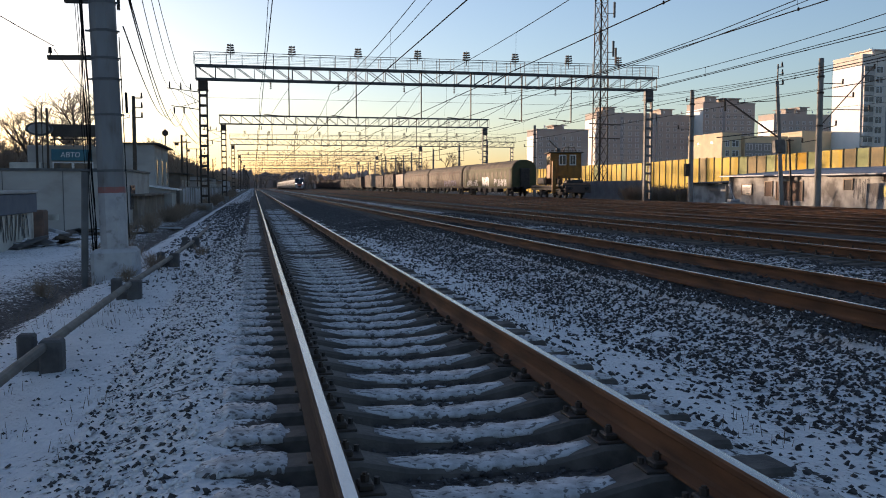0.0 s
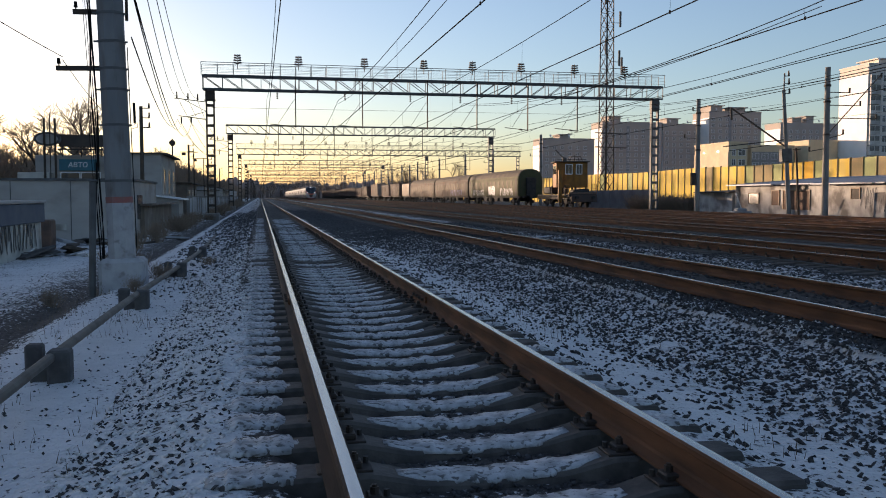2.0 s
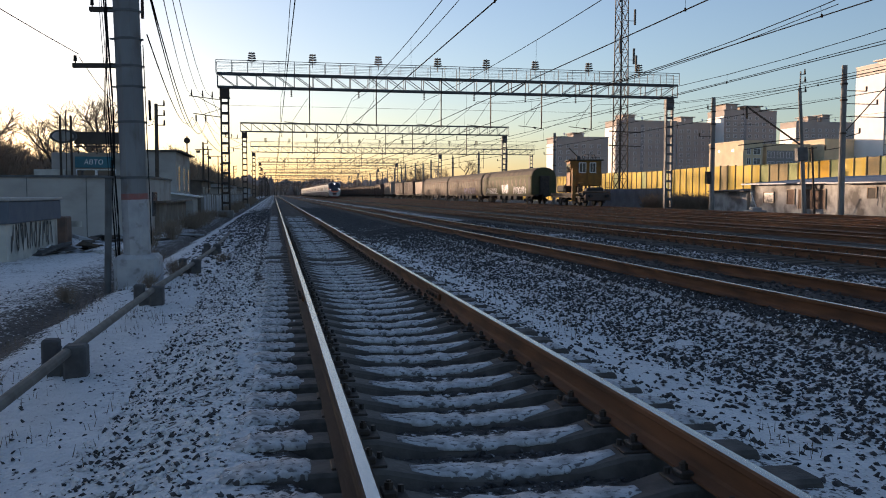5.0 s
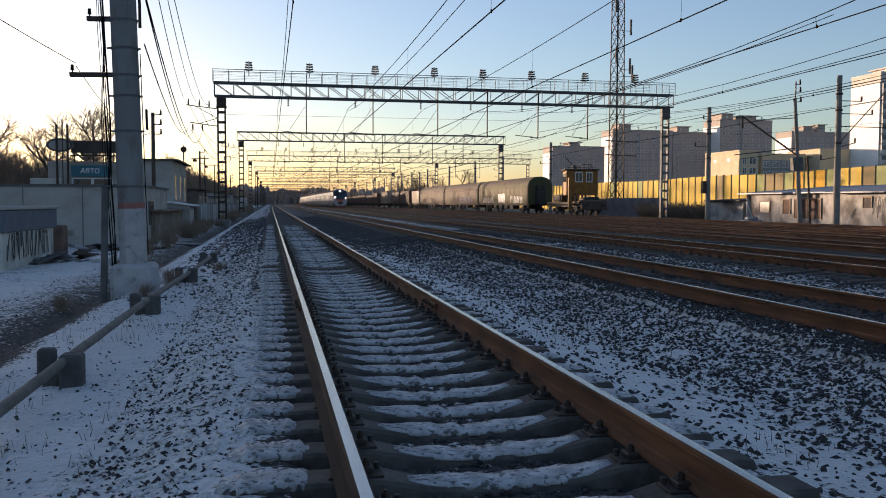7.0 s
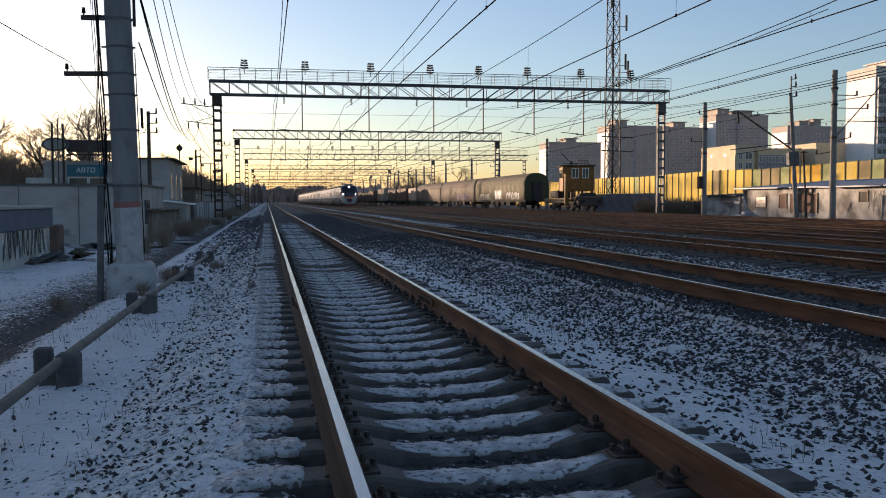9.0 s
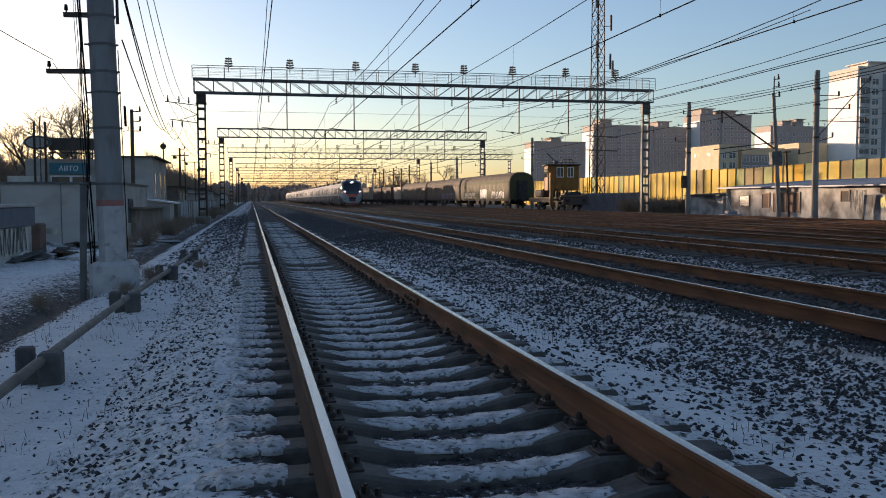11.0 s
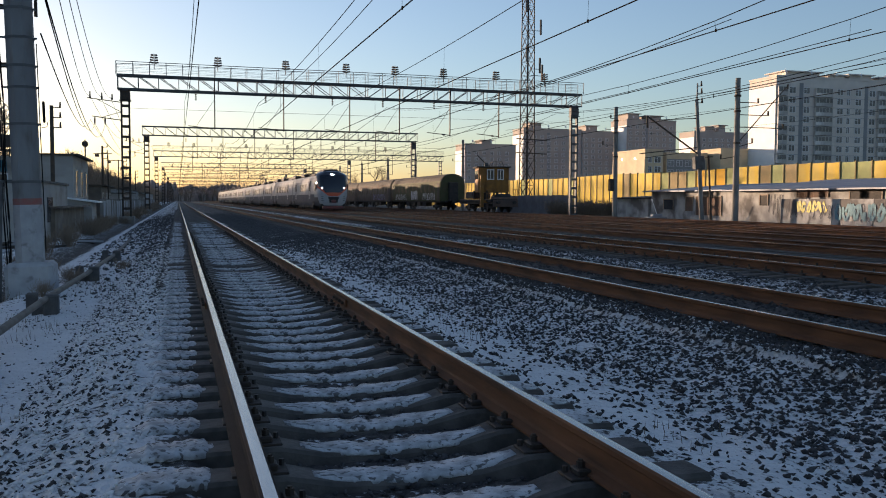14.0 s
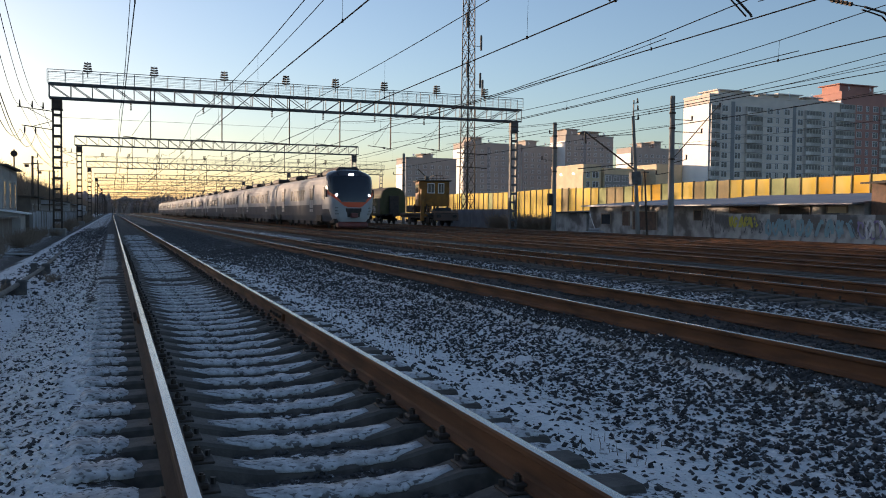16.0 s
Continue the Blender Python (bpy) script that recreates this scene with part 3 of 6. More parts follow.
M["garage_wall"] = mat("stained_whitewash", (0.46, 0.45, 0.44), 0.9, 0, (0.28, 0.275, 0.27), 1.1, bump=0.3, bscale=25, col3=(0.13, 0.12, 0.115), scale3=0.6, mix3=(0.48, 0.62))
M["slate_wall"] = mat("damp_slate_concrete", (0.15, 0.155, 0.17), 0.9, 0, (0.10, 0.10, 0.11), 0.8, bump=0.3)
M["roof_blue"] = mat("blue_grey_sheet_roof", (0.15, 0.17, 0.21), 0.6, 0.2, (0.22, 0.23, 0.26), 1.2)
M["brick"] = mat("brown_brick", (0.17, 0.10, 0.07), 0.9, 0, (0.10, 0.07, 0.055), 3, bump=0.3)
M["graf_b"] = mat("black_spray_paint", (0.07, 0.07, 0.08), 0.8, 0, (0.16, 0.16, 0.17), 3)
M["graf_y"] = mat("yellow_spray_paint", (0.5, 0.40, 0.03), 0.6, 0, (0.36, 0.34, 0.06), 4)
M["graf_v"] = mat("violet_spray_paint", (0.24, 0.18, 0.34), 0.9, 0, (0.30, 0.30, 0.40), 2)
M["green"] = mat("faded_green_coach_paint", (0.062, 0.068, 0.034), 0.8, 0, (0.085, 0.08, 0.042), 1.5, bump=0.05, col3=(0.10, 0.08, 0.05), scale3=0.8, spec=0.2)
M["silver"] = mat("faded_grey_coach_paint", (0.15, 0.125, 0.105), 0.85, 0, (0.11, 0.09, 0.075), 1.2, col3=(0.13, 0.075, 0.055), scale3=0.7, spec=0.15)
# Golden second colour imitates low sun gleaming in the matt coach windows.
M["coach_glass"] = mat("dusty_coach_glass", (0.05, 0.042, 0.03), 0.75, 0, (0.15, 0.12, 0.07), 1.4, vary=0.6, spec=0.15)
M["roof_dark"] = mat("weathered_roof_sheet", (0.075, 0.066, 0.056), 0.85, 0.0, (0.11, 0.09, 0.07), 0.8, spec=0.2)
M["yellow"] = mat("worn_yellow_machine_paint", (0.30, 0.135, 0.02), 0.75, 0, (0.17, 0.08, 0.02), 1.6, bump=0.1, col3=(0.22, 0.12, 0.04), scale3=2.5, mix3=(0.6, 0.72))
M["black"] = mat("black_undercarriage", (0.022, 0.02, 0.02), 0.8, 0.1, (0.05, 0.04, 0.035), 3)
M["wagon_brown"] = mat("brown_wagon_paint", (0.10, 0.06, 0.045), 0.8, 0, (0.07, 0.05, 0.045), 1.0)
M["wagon_tan"] = mat("tan_wagon_paint", (0.33, 0.25, 0.19), 0.8, 0, (0.24, 0.19, 0.15), 0.8)
M["bark"] = mat("bare_bark", (0.10, 0.075, 0.055), 0.95, 0, (0.06, 0.048, 0.04), 6, bump=0.3)
M["twig"] = mat("bare_twigs", (0.24, 0.185, 0.14), 0.95, spec=0.0)


# ---- wagons and machine standing on the far track ----
def bogie(x, y, w=1.0):
    s = Solid()
    for q in (-1, 1):
        for e in (-0.95, 0.95):
            s.rod((q * 0.72, y + e, 0.46), (q * 0.86, y + e, 0.46), 0.46, 14)
        s.box(q * 0.98 - 0.08, q * 0.98 + 0.08, y - 1.35, y + 1.35, 0.38, 0.66, bev=0.05)
        s.box(q * 1.02 - 0.1, q * 1.02 + 0.1, y - 0.4, y + 0.4, 0.3, 0.85, bev=0.05)
        for e in (-0.95, 0.95):
            s.rod((q * 1.0, y + e, 0.3), (q * 1.0, y + e, 0.62), 0.2, 8)
    s.box(-0.9, 0.9, y - 0.3, y + 0.3, 0.5, 0.95)
    return s


def coach(m, length, paint, label, bands=True):
    c = thing("railway_coach", m, label, "railway coach", "coaches on the far track")
    half = [(1.5, 1.1), (1.53, 1.9), (1.53, 2.9), (1.45, 3.45), (1.25, 3.85), (0.9, 4.12), (0.45, 4.27)]
    out = half + [(0, 4.3)] + [(-a, b) for a, b in reversed(half)]
    s = Solid()
    ring = lambda y, k=1.0: [(a * k, y, 1.1 + (b - 1.1) * (1 if k == 1 else 0.985)) for a, b in out]
    s.loft([ring(0, 0.96), ring(0.12), ring(length - 0.12), ring(length, 0.96)])
    for i in range(len(s.f)):
        z = sum(s.v[j][2] for j in s.f[i]) / len(s.f[i])
        if len(s.f[i]) == 4 and z > 3.4:
            s.m[i] = 1
    body = part("body", s, [paint, M["roof_dark"]], c, "weathered coach body with arched roof")
    w = Solid()
    w.box(-0.02, 0.02, -0.45, 0.45, 0, 0.8)
    wm = w.mesh("window", M["coach_glass"])
    n = 11
    for i in range(n):
        for q in (-1, 1):
            o = part("window", wm, None, body)
            o.location = (q * 1.525, 2.6 + i * (length - 5.2) / (n - 1), 2.15)
    for z in (1.35, 1.75, 3.25):
        s = Solid()
        for q in (-1, 1):
            s.box(q * 1.535 - 0.015, q * 1.535 + 0.015, 0.1, length - 0.1, z - 0.025, z + 0.025)
        part("side_rib", s, paint, body)
    s = Solid()
    for q in (-1, 1):
        s.box(q * 1.535 - 0.012, q * 1.535 + 0.012, 0.35, 1.15, 1.15, 3.2)
        s.box(q * 1.535 - 0.012, q * 1.535 + 0.012, length - 1.15, length - 0.35, 1.15, 3.2)
    part("door", s, M["roof_dark"], body)
    s = Solid()
    s.box(-0.55, 0.55, -0.45, 0.02, 1.1, 3.3, bev=0.05)
    part("gangway", s, M["black"], c, "black rubber gangway")
    s = Solid()
    s.box(-1.3, 1.3, 0.1, length - 0.1, 0.92, 1.1)
    for k in range(4):
        y = length * (0.32 + 0.11 * k)
        s.box(-1.3, -0.5, y - 0.8, y + 0.8, 0.45, 0.95, bev=0.04)
    for q in (-1, 1):
        s.rod((q * 0.85, -0.55, 1.05), (q * 0.85, 0.1, 1.05), 0.12, 8)
    s.box(-0.2, 0.2, -0.7, 0.2, 0.85, 1.15)
    part("underframe", s, M["black"], c)
    for y in (3.2, length - 3.2):
        part("bogie", bogie(0, y), M["black"], c)
    return c


FX = 30.85
coach(pose(FX, 97.5, 0), 24.3, M["green"], "weathered green passenger coach parked on the far track")
coach(pose(FX, 122.6, 0), 24.3, M["silver"], "faded grey and reddish coach coupled behind the green one")
coach(pose(FX, 147.6, 0), 24.3, M["silver"], "pale weathered coach at the end of the row")


def boxcar(m, length, paint, label, top=4.1):
    c = thing("freight_wagon", m, label, "freight wagon", "freight wagons on the far track")
    s = Solid()
    s.box(-1.45, 1.45, 0, length, 1.15, top, bev=0.06)
    n = int(length / 1.3)
    for i in range(n + 1):
        y = 0.1 + (length - 0.2) * i / n
        for q in (-1, 1):
            s.box(q * 1.48 - 0.05, q * 1.48 + 0.05, y - 0.06, y + 0.06, 1.15, top)
    for x in (-0.75, 0, 0.75):
        s.box(x - 0.05, x + 0.05, -0.06, 0.02, 1.15, top)
    part("body", s, paint, c, "ribbed steel body")
    s = Solid()
    s.box(-1.2, 1.2, -0.4, length + 0.4, 0.95, 1.15)
    part("underframe", s, M["black"], c)
    for y in (2.2, length - 2.2):
        part("bogie", bogie(0, y), M["black"], c)
    return c


def work_hut(m, label):
    c = thing("crew_wagon", m, label, "crew wagon", "freight wagons on the far track")
    s = Solid()
    s.box(-1.4, 1.4, 0, 9, 1.2, 3.7, bev=0.08)
    part("body", s, M["wagon_tan"], c)
    for x in (-0.55, 0.55):
        s = Solid()
        s.box(x - 0.35, x + 0.35, -0.03, 0.03, 2.2, 3.1)
        part("window", s, M["glass_dark"], c)
    s = Solid()
    s.box(-1.25, 1.25, -0.3, 9.3, 0.9, 1.2)
    part("underframe", s, M["black"], c)
    for y in (1.8, 7.2):
        part("bogie", bogie(0, y), M["black"], c)


work_hut(pose(FX, 174, 0), "pale crew wagon with dark windows behind the coaches")
boxcar(pose(FX, 186, 0), 13, M["wagon_brown"], "dark brown ribbed freight wagon in the row", 3.9)
boxcar(pose(FX, 201, 0), 13, M["wagon_brown"], "dark brown ribbed freight wagon in the row", 3.8)
boxcar(pose(FX, 222, 0), 13, M["wagon_tan"], "tan freight wagon lit by the low sun", 4.2)
for i in range(12):
    boxcar(pose(FX + 0.2, 246 + i * 15.2, 0), 13.6, M["wagon_brown"], "dark brown ribbed freight wagon in the row", 3.5 + 0.5 * rnd.random())


def machine(m):
    """A catenary service railcar: flat deck, yellow cab, posts and roof gear."""
    c = thing("track_machine", m, "worn yellow railway service machine with square cab", "track machine")
    s = Solid()
    s.box(-1.45, 1.45, -1.9, 8.0, 1.05, 1.3, bev=0.04)
    s.box(-1.3, 1.3, -2.1, 8.2, 0.8, 1.05)
    for q in (-1, 1):
        s.rod((q * 0.85, -2.6, 1.0), (q * 0.85, -2.0, 1.0), 0.16, 8)
    part("deck", s, M["black"], c, "dark flat deck")
    s = Solid()
    s.box(-1.3, 1.3, -2.25, -2.12, 0.55, 1.25, bev=0.03)
    part("buffer_beam", s, M["wagon_brown"], c, "worn brown buffer beam")
    s = Solid()
    s.box(-1.55, 1.55, 0.0, 3.4, 2.0, 4.5, bev=0.06)
    cab = part("cab", s, M["yellow"], c, "worn yellow cab with small windows")
    cab.matrix_basis = pose(-0.4, 0.2, 0, 0, 0, -13)
    for x0, x1 in ((-0.62, -0.02), (0.45, 0.95)):
        s = Solid()
        s.box(x0, x1, -0.03, 0.03, 3.35, 4.25)
        part("window", s, M["glass_dark"], cab)
        s = Solid()
        for a, b, z0, z1 in ((x0 - 0.07, x1 + 0.07, 3.28, 3.36), (x0 - 0.07, x1 + 0.07, 4.24, 4.32), (x0 - 0.07, x0, 3.36, 4.24), (x1, x1 + 0.07, 3.36, 4.24), ((x0 + x1) / 2 - 0.02, (x0 + x1) / 2 + 0.02, 3.36, 4.24)):
            s.box(a, b, -0.05, 0.02, z0, z1)
        part("window_frame", s, M["white_frame"], cab)
    for y in (0.7, 1.7, 2.7):
        s = Solid()
        s.box(-1.58, -1.53, y - 0.4, y + 0.4, 3.35, 4.2)
        part("window", s, M["glass_dark"], cab)
    s = Solid()
    for x in (-1.5, -0.8, 0.2, 1.5):
        s.box(x - 0.03, x + 0.03, -0.04, 0.0, 2.05, 4.45)
    part("seam", s, M["yellow"], cab)
    s = Solid()
    s.box(-1.75, 1.75, -0.2, 3.6, 4.5, 4.62, bev=0.03)
    roof = part("roof", s, M["roof_dark"], c, "flat overhanging roof")
    roof.matrix_basis = cab.matrix_basis.copy()
    s = Solid()
    s.rod((-0.7, 0.6, 4.62), (-0.7, 0.6, 5.0), 0.26, 10, 0.2)
    part("vent", s, M["gal"], roof)
    s = Solid()
    for a, b in (((-0.2, 0.5, 4.6), (0.0, 0.5, 5.1)), ((1.1, 0.5, 4.6), (0.9, 0.5, 5.1)), ((0.0, 0.5, 5.1), (0.9, 0.5, 5.1)), ((-0.2, 2.5, 4.6), (0.0, 2.5, 5.1)), ((1.1, 2.5, 4.6), (0.9, 2.5, 5.1)), ((0.0, 0.5, 5.1), (0.0, 2.5, 5.1)), ((0.9, 0.5, 5.1), (0.9, 2.5, 5.1)), ((0.3, 0.5, 4.6), (0.3, 0.5, 5.2)), ((-1.5, 0.2, 4.75), (1.4, 0.2, 4.8))):
        s.rod(a, b, 0.03, 5)
    part("roof_rack", s, M["iron"], roof)
    s = Solid()
    s.rod((1.2, 3.0, 3.6), (-0.3, 5.5, 6.0), 0.06, 6)
    part("jib", s, M["iron"], c, "thin tilted steel jib")
    s = Solid()
    for y in (-1.8, -1.2, -0.6):
        for q in (-1, 1):
            s.rod((q * 1.4, y, 1.35), (q * 1.4, y, 2.3), 0.025, 5)
    for q in (-1, 1):
        for z in (1.85, 2.3):
            s.rod((q * 1.4, -1.8, z), (q * 1.4, -0.6, z), 0.022, 5)
    part("handrail", s, M["yellow"], c, "thin yellow handrail round the deck")
    s = Solid()
    s.box(-2.05, -1.72, -0.6, -0.25, 0.5, 3.7, bev=0.04)
    s.box(-1.9, -1.3, -0.5, -0.35, 0.95, 1.2)
    part("jack_post", s, M["yellow"], c, "upright yellow jack post")
    s = Solid()
    for x in (-1.1, 0, 1.1):
        for y in (0.3, 4.2):
            s.box(x - 0.08, x + 0.08, y - 0.08, y + 0.08, 1.3, 2.2)
    part("cab_feet", s, M["black"], c)
    for x0, x1, y0, y1, z1 in ((-0.9, 0.7, -1.6, -0.5, 1.75), (0.2, 1.3, -0.3, 1.6, 1.85), (-0.9, 1.2, 5.4, 7.6, 2.1)):
        s = Solid()
        s.box(x0, x1, y0, y1, 1.35, z1, bev=0.1)
        part("engine_housing", s, M["black"], c)
    s = Solid()
    s.box(-1.4, 1.4, -1.9, -1.65, 1.3, 1.5, bev=0.05)
    part("headstock", s, M["brick"], c)
    for y in (0.0, 5.8):
        part("wheelset", bogie(0, y), M["black"], c)


machine(pose(FX + 0.05, 82.5, 0))


# ---- poles along the far side ----
def concrete_pole(m, height, arms, label, r0=0.22, r1=0.16, box=False):
    p = thing("catenary_pole", m, label, "pole", "concrete poles along the far track")
    s = Solid()
    s.rod((0, 0, -0.5), (0, 0, height), r0, 12, r1)
    part("shaft", s, M["polecon"], p)
    s = Solid()
    s.box(-0.5, 0.5, -0.5, 0.5, -0.5, 0.08, bev=0.06)
    part("footing", s, M["polecon"], p, "concrete footing block")
    for z, dx, dz in arms:
        s = Solid()
        s.beam((0, 0, z), (dx, 0, z + dz), 0.05)
        s.rod((dx * 0.98, 0, z + dz), (dx * 0.98, 0, z + dz + (0.3 if abs(dz) < 0.5 else -0.3)), 0.06, 7)
        part("arm", s, M["iron"], p)
    s = Solid()
    for z in (height - 1.2, height - 2.2, height * 0.55):
        s.rod((0, 0, z), (0, 0, z + 0.12), 0.22, 12)
    part("clamp_band", s, M["iron"], p)
    if box:
        s = Solid()
        s.box(-0.55, -0.2, -0.2, 0.2, 2.3, 3.3, bev=0.04)
        part("cabinet", s, M["iron"], p)
    return p


concrete_pole(pose(34.8, 48.8, -0.3), 9.45, [(7.9, 1.6, 0.0), (7.1, 2.4, 0.0), (5.2, 3.9, 4.0), (6.3, 3.6, 0.0), (5.0, 1.2, 0.3), (4.4, -1.2, -0.2)], "tall round concrete pole with tilted strut")
concrete_pole(pose(34.8, 65.2, -0.3), 9.25, [(8.3, -0.5, 0.0), (6.1, -1.2, 0.0)], "tall round concrete pole with a grey cabinet", box=True)
concrete_pole(pose(34.9, 106, -0.3), 9.2, [(6.5, -1.4, 0.0)], "distant round concrete pole")
for y in (128, 146, 166, 190, 202, 214, 228, 240, 254, 268, 284, 300, 320, 345, 372, 400):
    concrete_pole(pose(34.6 + rnd.uniform(-0.6, 0.3), y, -0.3), 8.6 + rnd.random(), [(6.5, -1.4, 0.0)], "distant round concrete pole")


def line_mast(m):
    """A slim line mast with three insulators at the top, a strut, a transformer box and a second thin post."""
    p = thing("line_mast", m, "slim concrete line mast with insulators and a box", "mast")
    s = Solid()
    s.rod((0, 0, -0.4), (0, 0, 8.2), 0.17, 10, 0.11)
    s.beam((0.0, 0, 8.0), (0.12, 0, 9.3), 0.07)
    part("shaft", s, M["polecon"], p)
    for z in (9.25, 8.75, 8.1):
        s = Solid()
        s.beam((0.1, 0, z - 0.15), (0.45, 0, z - 0.15), 0.05)
        s.rod((0.42, 0, z - 0.15), (0.42, 0, z + 0.2), 0.075, 8, 0.04)
        part("insulator", s, M["iron"], p)
    s = Solid()
    s.beam((0, 0, 4.4), (-3.9, 0, 7.2), 0.09)
    s.rod((-3.9, 0, 7.2), (-3.9, 0, 6.4), 0.07, 8)
    s.rod((-3.0, 0, 6.9), (0, 0, 6.9), 0.03, 5)
    part("strut", s, M["iron"], p, "tilted steel strut")
    s = Solid()
    s.rod((-4.6, 0, 4.7), (0, 0, 4.9), 0.035, 5)
    s.rod((-4.2, 0, 4.4), (-1.2, 0, 4.6), 0.025, 5)
    part("registration_arm", s, M["iron"], p)
    s = Solid()
    s.box(-0.45, 0.3, -0.25, 0.2, 3.4, 4.3, bev=0.05)
    part("transformer_box", s, M["gal"], p)
    s = Solid()
    s.rod((0.75, 0, -0.4), (0.75, 0, 4.3), 0.07, 8)
    s.beam((0.5, 0, 4.2), (1.1, 0, 4.2), 0.06)
    part("second_post", s, M["iron"], p)


line_mast(pose(34.8, 52.6, 0, 0, -4, 0))


def switch_stand(m):
    t = thing("switch_stand", m, "pale metal switch stand with a tilted lever", "switch stand")
    s = Solid()
    s.box(-0.75, 0.75, -0.4, 0.4, -0.1, 0.28, bev=0.05)
    s.box(-0.4, 0.4, -0.3, 0.3, 0.28, 0.5, bev=0.06)
    part("base", s, M["wall"], t)
    s = Solid()
    s.rod((0.1, 0, 0.4), (-0.35, 0, 1.5), 0.04, 6)
    s.rod((-0.35, 0, 1.5), (-0.37, 0, 1.62), 0.07, 8)
    part("lever", s, M["white_frame"], t)


switch_stand(pose(35.2, 59.3, -0.3))


def cell_tower(m):
    t = thing("lattice_tower", m, "tall red-brown lattice mast with small antennas", "lattice tower")
    w = lambda z: 1.38 - 0.013 * z

    def level(z):
        a = w(z) / 2
        return [(-a, -a, z), (a, -a, z), (a, a, z), (-a, a, z)]
    s = Solid()
    for i in range(4):
        s.rod(level(-0.3)[i], level(38)[i], 0.08, 6, 0.06)
    part("legs", s, M["iron"], t, "four steel corner legs")
    s = Solid()
    z = 0.0
    while z < 37.5:
        a, b, c = level(z), level(z + 0.85), level(z + 1.7)
        for i in range(4):
            j = (i + 1) % 4
            s.beam(a[i], c[j], 0.045)
            s.beam(a[j], c[i], 0.045)
            s.beam(a[i], a[j], 0.04)
        z += 1.7
    part("bracing", s, M["iron"], t, "crossed bracing bars")
    for z, dx in ((16.5, 1.5), (17.3, 1.1), (18.5, -1.1), (24.5, -1.2), (22.0, 1.2)):
        s = Solid()
        s.box(dx - 0.13, dx + 0.13, -1.1, -0.9, z, z + 1.9, bev=0.04)
        s.rod((0, -0.6, z + 0.5), (dx, -0.95, z + 0.5), 0.04, 5)
        part("antenna", s, M["gal"], t)
    for z in (7.3, 9.0):
        s = Solid()
        s.box(-2.6, 2.4, -1.05, -0.9, z, z + 0.12)
        part("cross_arm", s, M["iron"], t)


cell_tower(pose(41.8, 101.4, -0.3, 0, 0, 20))


# ---- sheds, garages and walls on the far side ----
def shed(name, m, lx, ly, h0, h1, wall, roof, label, eave=0.35, openings=()):
    """A low building: wall facing -x with openings (y0, y1, z0, z1, material), mono-pitch roof from h0 at the front to h1 at the back."""
    t = thing(name, m, label, "shed", "low sheds beside the railway")
    s = Solid()
    s.add([(0, 0, -0.6), (lx, 0, -0.6), (lx, ly, -0.6), (0, ly, -0.6), (0, 0, h0), (lx, 0, h1), (lx, ly, h1), (0, ly, h0)],
          [(3, 2, 1, 0), (4, 5, 6, 7), (0, 1, 5, 4), (1, 2, 6, 5), (2, 3, 7, 6), (3, 0, 4, 7)])
    part("wall", s, wall, t)
    if roof:
        s = Solid()
        k = (h1 - h0) / lx
        a, b = -eave, lx + 0.1
        s.add([(a, -0.15, h0 + a * k + 0.004), (b, -0.15, h0 + b * k + 0.004), (b, ly + 0.15, h0 + b * k + 0.004), (a, ly + 0.15, h0 + a * k + 0.004),
               (a, -0.15, h0 + a * k + 0.1), (b, -0.15, h0 + b * k + 0.1), (b, ly + 0.15, h0 + b * k + 0.1), (a, ly + 0.15, h0 + a * k + 0.1)],
              [(3, 2, 1, 0), (4, 5, 6, 7), (0, 1, 5, 4), (1, 2, 6, 5), (2, 3, 7, 6), (3, 0, 4, 7)])
        part("roof", s, roof, t)
    for y0, y1, z0, z1, mt, nm in openings:
        s = Solid()
        s.box(-0.04, 0.06, y0, y1, z0, z1)
        part(nm, s, mt, t)
        s = Solid()
        for q in ((y0 - 0.08, y0, z0, z1), (y1, y1 + 0.08, z0, z1), (y0 - 0.08, y1 + 0.08, z1, z1 + 0.08)):
            s.box(-0.07, 0.05, *q)
        part("frame", s, M["wagon_tan"], t)
    return t


shed("white_shed", pose(39, 67, -0.05), 6, 6.0, 1.45, 1.75, M["garage_wall"], M["black"], "small whitewashed shed with a flat dark roof")
shed("low_workshop", pose(39, 55, 0), 8, 11.5, 2.0, 2.6, M["garage_wall"], M["roof_blue"], "long low workshop of stained whitewash under sheet roof", 0.8,
     [(1.4, 4.6, 0.1, 1.5, M["brick"], "hatch"), (5.2, 6.1, 0.4, 1.5, M["brick"], "door"), (8.0, 9.4, 0.5, 1.3, M["glass_dark"], "window")])
shed("graffiti_garage", pose(39, 36.8, 0), 8, 18, 2.0, 2.75, M["garage_wall"], M["roof_blue"], "long stained garage row sprayed with graffiti", 1.0,
     [(14.2, 15.0, 0.9, 1.6, M["black"], "window"), (8.4, 11.2, 1.45, 1.85, M["brick"], "brick_patch"), (4.0, 6.5, 1.35, 1.8, M["black"], "gap"), (1.2, 2.6, 1.45, 1.8, M["panel_yel"], "board")])
shed("brick_annex", pose(39.3, 12, 0), 9, 24.6, 3.1, 3.9, M["brick"], M["roof_dark"], "brown brick and board annex with projecting roof", 0.7,
     [(14, 20, 1.6, 2.4, M["wagon_tan"], "boarding"), (3, 9, 1.6, 2.4, M["panel_yel"], "boarding")])


